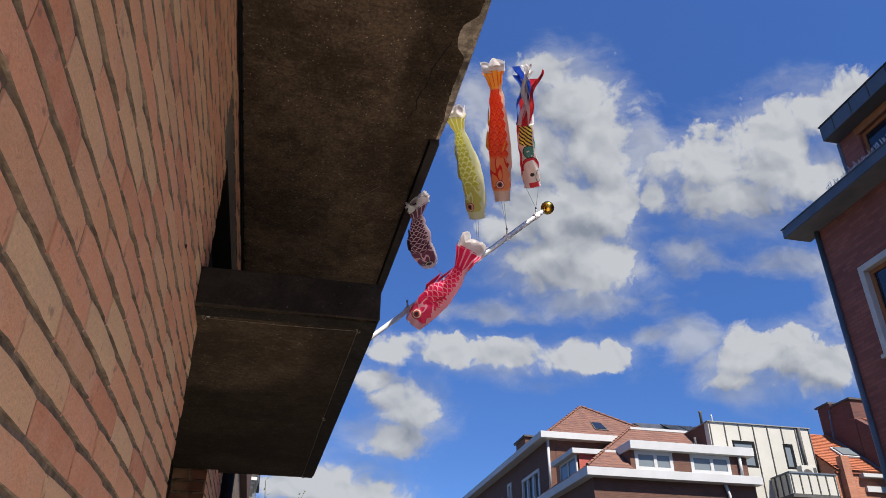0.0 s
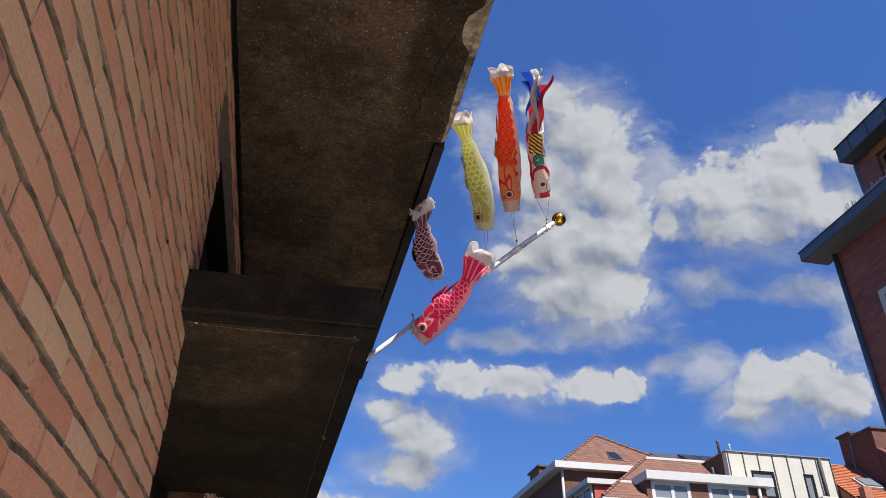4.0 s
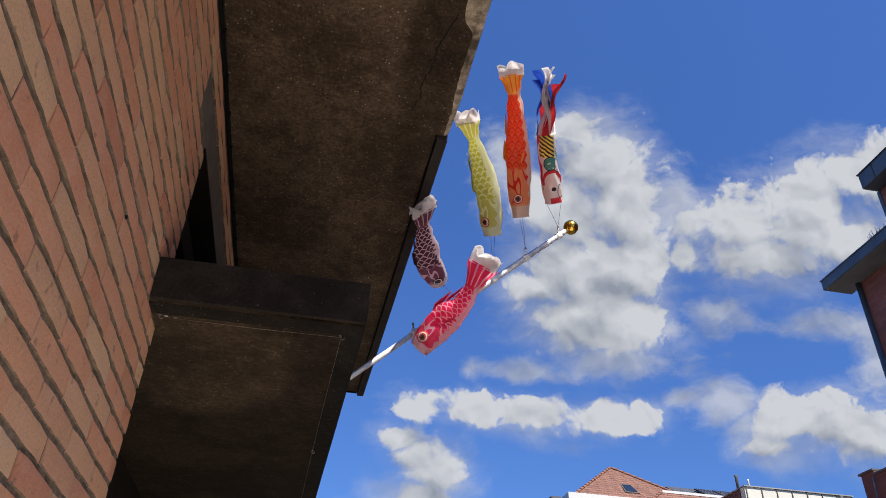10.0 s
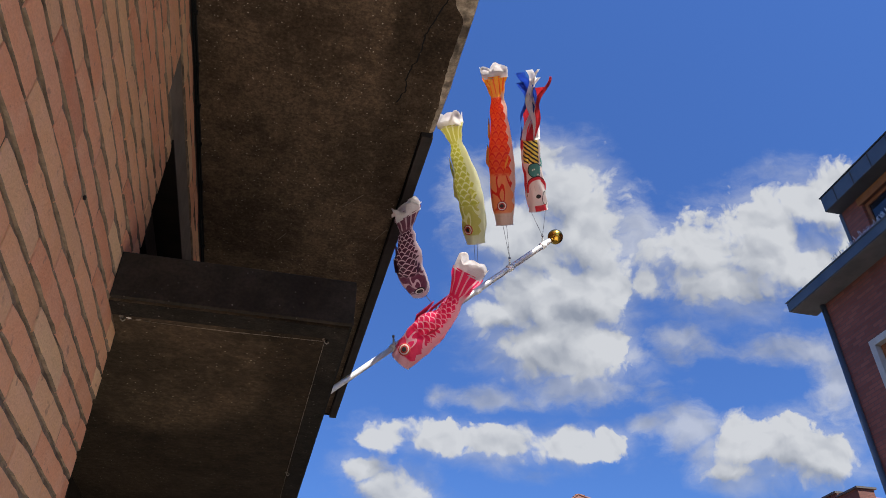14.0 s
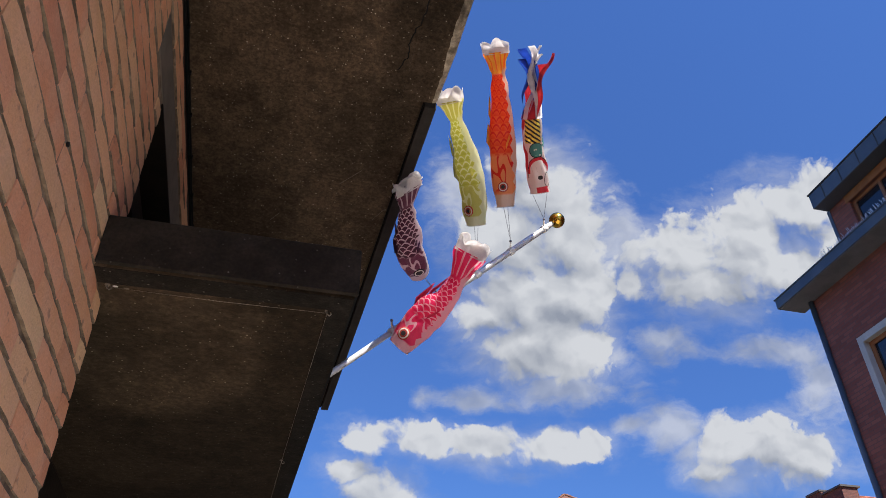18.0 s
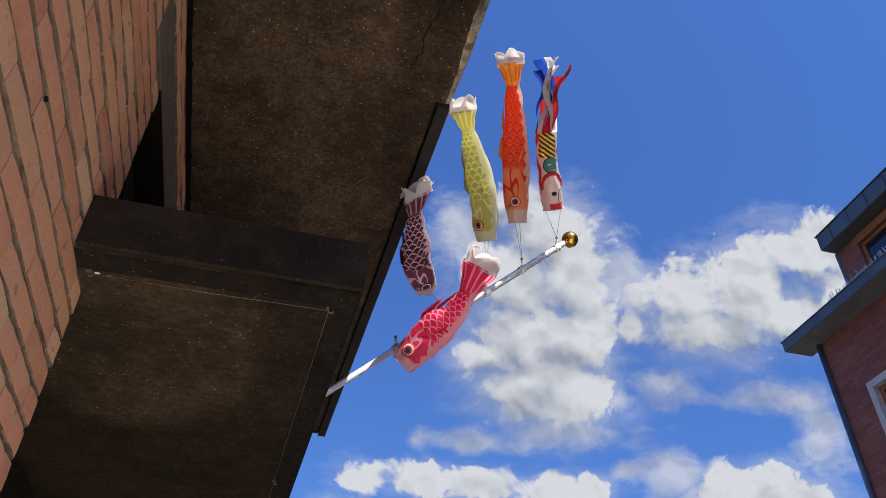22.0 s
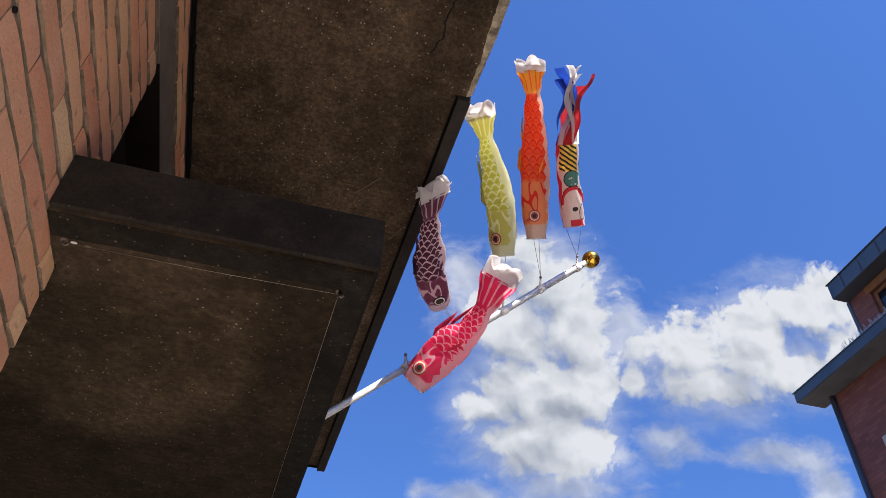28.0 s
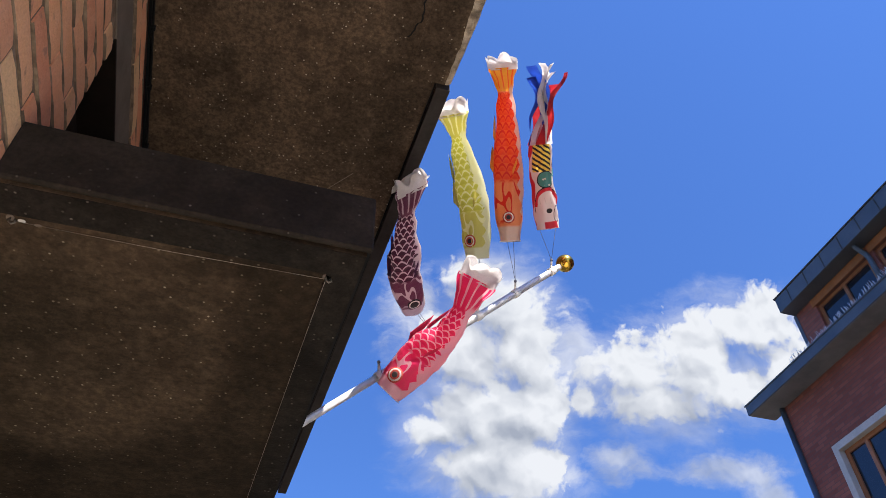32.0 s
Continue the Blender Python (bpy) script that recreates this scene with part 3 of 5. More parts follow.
# canopy over the door
canopy = thing("door_canopy", (0.27, 1.0, 2.6), "dark concrete slab canopy over the house door", "canopy", kind="structure")
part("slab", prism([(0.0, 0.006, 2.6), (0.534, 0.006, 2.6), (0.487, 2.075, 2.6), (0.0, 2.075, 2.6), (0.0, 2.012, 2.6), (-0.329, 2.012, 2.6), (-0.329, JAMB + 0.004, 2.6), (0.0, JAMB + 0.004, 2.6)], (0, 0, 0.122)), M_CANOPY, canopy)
part("face", bevelled(boxes((0.0, 0.542, -0.006, 0.0055, 2.604, 2.726)), 0.003, 1), M_FACE, canopy, "smooth dark front face of the slab")
part("end_face", bevelled(boxes((0.0, 0.486, 2.0755, 2.09, 2.604, 2.726)), 0.003, 1), M_FACE, canopy)
part("drip_edge", prism([(0.5345, 0.006, 2.608), (0.541, 0.006, 2.608), (0.494, 2.075, 2.608), (0.4875, 2.075, 2.608)], (0, 0, 0.118)), M_BLACK, canopy)
# Darker margin strips; shade at the canopy's edges is put into their colour.
part("margin", prism([(0.4835, 0.008, 2.5985), (0.5335, 0.008, 2.5985), (0.4865, 2.073, 2.5985), (0.4365, 2.073, 2.5985)], (0, 0, 0.0014)), M_MARGIN_SHADE, canopy, "dark margin along the outer edge, shaded by its colour")
part("margin", prism([(0.0, 0.007, 2.5985), (0.4834, 0.007, 2.5985), (0.4834, 0.062, 2.5985), (0.0, 0.066, 2.5985)], (0, 0, 0.0014)), M_MARGIN_SHADE, canopy, "dark margin behind the front face, shaded by its colour")
line = thing("wire_line", (0.483, 0.069, 2.6), "thin wire strung under the canopy between small hooks", "wire")
part("wire", rod([(0.016, 0.073, 2.594), (0.25, 0.072, 2.592), (0.483, 0.069, 2.594)], 0.00045, 5), M_WIRE, line)
part("wire", rod([(0.483, 0.069, 2.594), (0.468, 0.55, 2.592), (0.456, 1.0, 2.595)], 0.00045, 5), M_WIRE, line)
part("wire", rod([(0.456, 1.0, 2.595), (0.443, 1.6, 2.592), (0.434, 2.04, 2.595)], 0.00045, 5), M_WIRE, line)
for hx, hy in ((0.483, 0.069), (0.456, 1.0), (0.434, 2.04), (0.02, 0.073)):
    h = part("hook", rod([(hx, hy, 2.603), (hx, hy, 2.592), (hx + 0.005, hy, 2.588), (hx + 0.009, hy, 2.592), (hx + 0.007, hy, 2.597)], 0.0016, 6), M_WIRE, line)
    part("plug", rod([(hx, hy, 2.601), (hx, hy, 2.5985)], 0.006, 10), M_LINTEL, h)
solid("plaster_splash", ball((0.035, 0.076, 2.5995), 0.0048, squash=(1.2, 0.7, 0.2)), M_WHITE, "small white plaster splash on the canopy underside", "splash")
solid("plaster_splash", ball((0.057, 0.079, 2.5995), 0.004, squash=(1.5, 0.8, 0.2)), M_LINTEL, "small white plaster splash on the canopy underside", "splash")
solid("wall_plug", rod([(-0.001, -0.361, 2.592), (0.003, -0.361, 2.592), (0.003, -0.361, 2.592)], [0.0045, 0.0045, 0.003], 12), M_BLACK, "old grey wall plug set in the brickwork", "wall plug")

# ---- the flagpole ----
BASE, TIP = Vector((0.345, 1.125, 2.752)), Vector((1.525, 1.072, 3.824))
pole = thing("flagpole", BASE, "white aluminium flagpole slanting up from the canopy with a gold ball", "flagpole")


def along(f):
    return BASE.lerp(TIP, f)


part("lower_tube", rod([along(0), along(0.40)], 0.0115, 16), M_POLE, pole)
part("upper_tube", rod([along(0.40), along(0.405), along(0.98), along(1.0)], [0.0125, 0.0135, 0.0135, 0.011], 16), M_POLE, pole)
part("ball", ball(TIP + (TIP - BASE).normalized() * 0.033, 0.036, u=28, v=18), M_GOLD, pole, "shiny gold ball")
part("bracket", bevelled(boxes((0.28, 0.44, 1.07, 1.18, 2.724, 2.736)), 0.002), M_POLE, pole)
part("socket", rod([along(-0.01), along(0.10)], 0.019, 14), M_POLE, pole)
# a reading of how far along the pole each streamer is tied
TIES = (0.400, 0.547, 0.695, 0.826, 0.965)
for f in TIES:
    c = part("collar", rod([along(f - 0.009), along(f - 0.007), along(f + 0.007), along(f + 0.009)], [0.0145, 0.0168, 0.0168, 0.0145], 14), M_WHITE, pole, "white plastic collar")
    part("cleat", rod([along(f) + Vector((-0.005, -0.012, 0.012)), along(f) + Vector((-0.010, -0.03, 0.026))], [0.0045, 0.0035], 8), M_WHITE, c)
    part("knot", ball(along(f) + Vector((-0.011, -0.033, 0.029)), 0.006, u=8, v=6), M_STRING, c)


# ---- carp streamers ----
def scale_cloth(name, back, dark, belly, face, ink=None, tail=None):
    """Printed thin cloth: belly pale, back with rows of scales, cheek and tail with strokes."""
    m = bpy.data.materials.new(name)
    m.use_nodes = True
    n = Nodes(m.node_tree)
    uv = n.put("ShaderNodeSeparateXYZ", [n.put("ShaderNodeTexCoord").outputs["UV"]]).outputs
    u, v = uv[0], uv[1]
    side = n.math("ABSOLUTE", n.math("MULTIPLY_ADD", n.math("FRACT", u), 2.0, -1.0))
    rows = n.math("MULTIPLY", v, 24.0)
    odd = n.math("MULTIPLY", n.math("FLOOR", n.math("MODULO", rows, 2.0)), 0.5)
    across = n.math("SUBTRACT", n.math("FRACT", n.math("ADD", n.math("MULTIPLY", side, 5.0), odd)), 0.5)
    down = n.math("FRACT", rows)
    arc = n.math("SUBTRACT", n.math("MULTIPLY_ADD", n.math("MULTIPLY", across, across), -2.6, 0.85), down)
    stroke = n.ramp(n.math("ABSOLUTE", arc), 0.11, 0.20, 1.0, 0.0)
    inner = n.ramp(arc, -0.1, 0.75)
    zone = n.math("MULTIPLY", n.ramp(v, 0.27, 0.30), n.ramp(v, 0.80, 0.77))
    wob = n.noise(n.vec("MULTIPLY", n.put("ShaderNodeCombineXYZ", [side, v, 0.0]).outputs[0], (1.6, 3.0, 1.0)), 1.6, 1.0)
    whirl = n.math("FRACT", n.math("ADD", n.math("MULTIPLY", wob, 4.5), n.math("MULTIPLY", v, 6.0)))
    cheek = n.math("MULTIPLY", n.ramp(n.math("ABSOLUTE", n.math("SUBTRACT", whirl, 0.5)), 0.15, 0.10), n.math("MULTIPLY", n.ramp(v, 0.29, 0.27), n.ramp(v, 0.07, 0.10)))
    tail_line = n.math("MULTIPLY", n.ramp(n.math("ABSOLUTE", n.math("SUBTRACT", n.math("FRACT", n.math("MULTIPLY", side, 6.0)), 0.5)), 0.17, 0.10), n.ramp(v, 0.80, 0.83))
    colour = n.mix(n.math("MULTIPLY", inner, 0.8), rgb(*back), rgb(*dark))
    colour = n.mix(n.math("MULTIPLY", stroke, zone), n.mix(zone, rgb(*face), colour), rgb(*(ink or belly)))
    if tail:
        colour = n.mix(n.ramp(v, 0.79, 0.80), colour, rgb(*tail))
    colour = n.mix(cheek, colour, rgb(*(ink or belly)))
    colour = n.mix(tail_line, colour, rgb(*(back if tail else belly)))
    teeth = n.math("MULTIPLY", n.math("ABSOLUTE", n.math("SUBTRACT", n.math("FRACT", n.math("MULTIPLY", v, 15.0)), 0.5)), 0.20)
    under = n.math("MULTIPLY", n.ramp(n.math("ADD", n.math("MULTIPLY_ADD", n.ramp(v, 0.0, 0.85), 0.06, side), teeth), 0.76, 0.78), n.ramp(v, 0.86, 0.80))
    mouth = n.ramp(v, 0.075, 0.060)
    colour = n.mix(n.math("MAXIMUM", under, mouth), colour, rgb(*[0.8 * a + 0.1 for a in belly]))
    place = n.put("ShaderNodeTexCoord").outputs["Object"]
    fold = n.put("ShaderNodeBump", {"Strength": 0.7, "Distance": 0.009, "Height": n.noise(n.vec("MULTIPLY", place, (1.0, 1.0, 0.6)), 30.0, 4.0)}).outputs[0]
    weave = n.math("MULTIPLY_ADD", n.noise(place, 400.0, 2.0), 0.2, 0.9)
    colour = n.vec("MULTIPLY", colour, n.put("ShaderNodeCombineXYZ", [weave, weave, weave]).outputs[0])
    shade = n.put("ShaderNodeBsdfPrincipled", {"Base Color": colour, "Roughness": 0.36, "Normal": fold, "Sheen Weight": 0.2})
    thin = n.put("ShaderNodeBsdfTranslucent", {"Color": colour, "Normal": fold})
    n.put("ShaderNodeOutputMaterial", [n.put("ShaderNodeMixShader", [0.58, shade.outputs[0], thin.outputs[0]]).outputs[0]])
    return m


def curve_through(points, count):
    """Even steps along a Catmull-Rom line."""
    p = [Vector(a) for a in points]
    p = [2 * p[0] - p[1], *p, 2 * p[-1] - p[-2]]
    out = []
    for i in range(count + 1):
        s = i / count * (len(p) - 3)
        k = min(int(s), len(p) - 4)
        t = s - k
        a, b, c, d = p[k:k + 4]
        out.append(0.5 * ((2 * b) + (c - a) * t + (2 * a - 5 * b + 4 * c - d) * t * t + (3 * b - a - 3 * c + d) * t ** 3))
    return out


def frames_along(pts, top):
    """For each point its way, its own up (near top) and its side."""
    out = []
    for i, p in enumerate(pts):
        way = (pts[min(i + 1, len(pts) - 1)] - pts[max(i - 1, 0)]).normalized()
        over = (Vector(top) - way * way.dot(Vector(top))).normalized()
        out.append((p, way, over, way.cross(over)))
    return out


def profile(f, rows):
    for (a, x), (b, y) in zip(rows, rows[1:]):
        if f <= b:
            s = (f - a) / (b - a)
            s = s * s * (3 - 2 * s)
            return x + (y - x) * s
    return rows[-1][1]


def tube_cloth(frames, rows, squash, seed, seam=0.0):
    """A thin cloth sleeve with folds; u runs round it from the belly, v along it."""
    bm = bmesh.new()
    uv = bm.loops.layers.uv.new("UVMap")
    sides, last = 36, len(frames) - 1
    rings = []
    for i, (p, way, over, side) in enumerate(frames):
        f = i / last
        w = profile(f, rows)
        flat = profile(f, squash)
        ring = []
        for k in range(sides):
            a = 2 * math.pi * k / sides
            r = w * (1 + 0.17 * noise.noise((math.cos(a) * 1.7 + seed, math.sin(a) * 1.7, f * 6)) + 0.085 * noise.noise((math.cos(a) * 4.5 + seed, math.sin(a) * 4.5, f * 13)))
            r *= 1 - 0.20 * max(0.0, math.sin(3 * a + seed * 2 + 2.2 * math.sin(f * 5 + seed))) ** 4 * min(1.0, 4 * f)
            ring.append(bm.verts.new(p + over * r * math.cos(a) + side * r * flat * math.sin(a)))
        rings.append(ring)
    for i in range(last):
        for k in range(sides):
            j = (k + 1) % sides
            f = bm.faces.new((rings[i][k], rings[i][j], rings[i + 1][j], rings[i + 1][k]))
            f.smooth = True
            for loop, (uu, vv) in zip(f.loops, ((k, i), (k + 1, i), (k + 1, i + 1), (k, i + 1))):
                loop[uv].uv = (0.5 + uu / sides, vv / last)
    return bm


def sheet(points_of, nu, nv, smooth=True):
    bm = bmesh.new()
    uv = bm.loops.layers.uv.new("UVMap")
    grid = [[bm.verts.new(points_of(i / nu, j / nv)) for j in range(nv + 1)] for i in range(nu + 1)]
    for i in range(nu):
        for j in range(nv):
            f = bm.faces.new((grid[i][j], grid[i + 1][j], grid[i + 1][j + 1], grid[i][j + 1]))
            f.smooth = smooth
            for loop, (a, b) in zip(f.loops, ((i, j), (i + 1, j), (i + 1, j + 1), (i, j + 1))):
                loop[uv].uv = (b / nv, a / nu)
    return bm


def thicken(bm, depth):
    bmesh.ops.solidify(bm, geom=bm.faces[:], thickness=depth)
    return bm


def disc(centre, facing, radius, depth, squash=1.0, along_way=None):
    facing = Vector(facing).normalized()
    side = Vector(along_way).normalized() if along_way is not None else facing.orthogonal().normalized()
    side = (side - facing * side.dot(facing)).normalized()
    other = facing.cross(side)
    bm = bmesh.new()
    rings = []
    for h, s in ((-depth, 1.0), (depth * 0.5, 1.0), (depth, 0.85)):
        rings.append([bm.verts.new(Vector(centre) + facing * h + s * radius * (math.cos(a) * side * squash + math.sin(a) * other)) for a in [2 * math.pi * k / 20 for k in range(20)]])
    for a, b in zip(rings, rings[1:]):
        for k in range(20):
            bm.faces.new((a[k], a[(k + 1) % 20], b[(k + 1) % 20], b[k])).smooth = True
    bm.faces.new(rings[-1])
    bm.faces.new(rings[0][::-1])
    return bm


M_EYEWHITE = material("eye_white", ((0.78, 0.74, 0.70), (0.84, 0.80, 0.76)), 0.6, 20.0, sheer=0.3)
M_EYEBLACK = material("eye_black", ((0.012, 0.010, 0.012), (0.02, 0.016, 0.02)), 0.6, 20.0)
M_EYERED = material("eye_red", ((0.50, 0.05, 0.04), (0.60, 0.08, 0.05)), 0.6, 20.0, sheer=0.3)
M_CLOTHWHITE = material("white_cloth", ((0.78, 0.74, 0.74), (0.86, 0.83, 0.82)), 0.6, 18.0, 0.002, 200.0, sheer=0.5)


BREEZE = Vector((0.22, 0.75, 0.62)).normalized()


def blown(points, tie, lean):
    """The line of a streamer swung by the wind about its tie on the pole."""
    swing = Matrix.Rotation(radians(lean), 3, BREEZE)
    return [along(tie) + swing @ (Vector(p) - along(tie)) for p in points]


def carp(kind, label, tie, points, girth, top, mats, seed, lean=0.0):
    """A cloth carp: sleeve, tail lobes, fins, eyes, mouth ring and two strings to the pole."""
    cloth, fin_cloth, eye_ring = mats
    pts = curve_through(blown(points, tie, lean), 46)
    fr = frames_along(pts, Matrix.Rotation(radians(lean), 3, BREEZE) @ Vector(top))
    fish = thing("carp_streamer", pts[0], label, "carp streamer", group="carp streamers on the flagpole")
    rows = ((0, 0.70), (0.035, 0.78), (0.12, 0.92), (0.25, 1.0), (0.42, 0.96), (0.66, 0.66), (0.77, 0.48), (0.88, 0.70), (1.0, 1.02))
    rows = tuple((a, b * girth) for a, b in rows)
    flat = ((0, 0.92), (0.25, 0.72), (0.6, 0.6), (0.82, 0.45), (1.0, 0.28))
    part("body", tube_cloth(fr, rows, flat, seed), cloth, fish)
    part("mouth_ring", rod([pts[0] + girth * 0.70 * (-math.cos(a) * fr[0][2] + 0.92 * math.sin(a) * fr[0][3]) for a in [2 * math.pi * k / 24 for k in range(25)]], 0.0016, 6), M_CLOTHWHITE, fish)
    p, way, over, side = fr[-1]
    for sign in (1, -1):
        def lobe(s, t, sign=sign):
            reach = girth * (0.50 + 0.75 * abs(math.sin(t * math.pi * 1.5 + 0.4 * sign)) + 0.14 * math.sin(t * 9 + seed)) * s
            spread = over * girth * (t * 2 - 1) * (0.95 + 0.10 * s)
            wave = side * girth * (0.26 * (1 - s) * sign + 0.24 * s * sign * math.sin(t * 5 + seed) + 0.55 * s * s * noise.noise((s * 2 + seed, t * 3, sign)))
            return p - way * 0.008 + way * reach * 0.9 + spread + wave
        part("tail_lobe", thicken(sheet(lobe, 10, 16), 0.0008), M_CLOTHWHITE, fish, "white cloth end of the tail")
    for f, sign, size in ((0.36, 1, 0.34), (0.52, 1, 0.20)):
        p, way, over, side = fr[int(f * 46)]
        w = profile(f, rows)
        def fin(s, t, p=p, way=way, over=over, side=side, w=w, size=size):
            return p + over * (w * 0.93 + girth * size * s * (1 - 0.55 * t)) + way * girth * (1.5 * t + 0.55 * s - 0.4) + side * girth * 0.25 * noise.noise((s * 3, t * 3, seed)) * s
        part("back_fin", thicken(sheet(fin, 5, 6), 0.0008), fin_cloth, fish)
    for sign in (1, -1):
        p, way, over, side = fr[int(0.34 * 46)]
        w = profile(0.34, rows)
        def pectoral(s, t, p=p, way=way, over=over, side=side, w=w, sign=sign):
            return p + side * sign * (w * 0.73 + girth * 0.06 * s) - over * girth * (0.10 + 0.30 * s) + way * girth * (0.40 * t + 0.75 * s - 0.2)
        part("side_fin", thicken(sheet(pectoral, 5, 5), 0.0008), fin_cloth, fish)
        p, way, over, side = fr[int(0.13 * 46)]
        w = profile(0.13, rows)
        out = (side * sign * 0.92 + over * 0.38).normalized()
        at = p + over * w * 0.33 + side * sign * w * 0.80
        e = part("eye", disc(at, out, girth * 0.40, 0.0016, along_way=way), eye_ring, fish, "round printed eye")
        part("iris", disc(at + out * 0.0020, out, girth * 0.33, 0.0006, along_way=way), M_EYEWHITE, e)
        part("eye_rim", disc(at + out * 0.0028, out, girth * 0.25, 0.0006, along_way=way), eye_ring, e)
        part("pupil", disc(at + out * 0.0036, out, girth * 0.15, 0.0006, along_way=way), M_EYEBLACK, e)
    p, way, over, side = fr[0]
    knot = along(tie) + Vector((-0.011, -0.033, 0.029))
    for sign in (1, -1):
        part("string", rod([knot, p + side * sign * girth * 0.62], 0.0009, 5), M_STRING, fish)
    return fish


def fin_cloth(name, a, b):
    return material(name, (a, b), 0.6, 30.0, 0.002, 200.0, sheer=0.45)


PINK = (scale_cloth("pink_scales", (0.84, 0.022, 0.15), (0.72, 0.010, 0.09), (0.90, 0.52, 0.60), (0.84, 0.03, 0.15)), fin_cloth("pink_fin", (0.55, 0.02, 0.08), (0.66, 0.05, 0.13)), M_EYERED)
BLACK = (scale_cloth("plum_scales", (0.085, 0.010, 0.038), (0.03, 0.005, 0.018), (0.60, 0.46, 0.50), (0.14, 0.03, 0.07)), fin_cloth("plum_fin", (0.04, 0.012, 0.05), (0.09, 0.02, 0.06)), M_EYEBLACK)
YELLOW = (scale_cloth("yellow_scales", (0.66, 0.64, 0.13), (0.54, 0.53, 0.08), (0.86, 0.85, 0.55), (0.64, 0.60, 0.16)), fin_cloth("yellow_fin", (0.55, 0.50, 0.12), (0.66, 0.60, 0.2)), M_EYERED)
ORANGE = (scale_cloth("orange_scales", (0.93, 0.14, 0.025), (0.88, 0.06, 0.012), (0.93, 0.66, 0.52), (0.94, 0.34, 0.14), (0.80, 0.025, 0.012), (0.95, 0.46, 0.04)), fin_cloth("orange_fin", (0.90, 0.36, 0.04), (0.93, 0.44, 0.08)), M_EYERED)

carp("pink", "pink cloth carp windsock with white scale print on the flagpole", TIES[0], [(0.844, 1.05, 3.10), (0.896, 0.95, 3.213), (0.941, 0.87, 3.29), (0.948, 0.75, 3.404)], 0.062, (-0.7, -0.2, 0.6), PINK, 1.3, 14.0)
carp("plum", "dark plum carp windsock with pale scale print behind the pink one", TIES[1], [(0.871, 1.0, 3.378), (0.768, 0.82, 3.355), (0.703, 0.66, 3.351), (0.656, 0.52, 3.35)], 0.056, (-0.6, -0.1, -0.6), BLACK, 4.1, 12.0)
carp("yellow", "pale yellow carp windsock with a red eye", TIES[2], [(1.124, 0.97, 3.662), (1.061, 0.84, 3.796), (0.973, 0.72, 3.919), (0.905, 0.62, 3.98)], 0.057, (-0.8, 0.2, 0.3), YELLOW, 7.7, 2.0)
carp("orange", "orange-red carp windsock with white tail tips", TIES[3], [(1.253, 0.96, 3.776), (1.183, 0.80, 3.968), (1.117, 0.64, 4.131), (1.065, 0.54, 4.23)], 0.056, (-0.9, 0.1, -0.1), ORANGE, 2.9, 3.0)


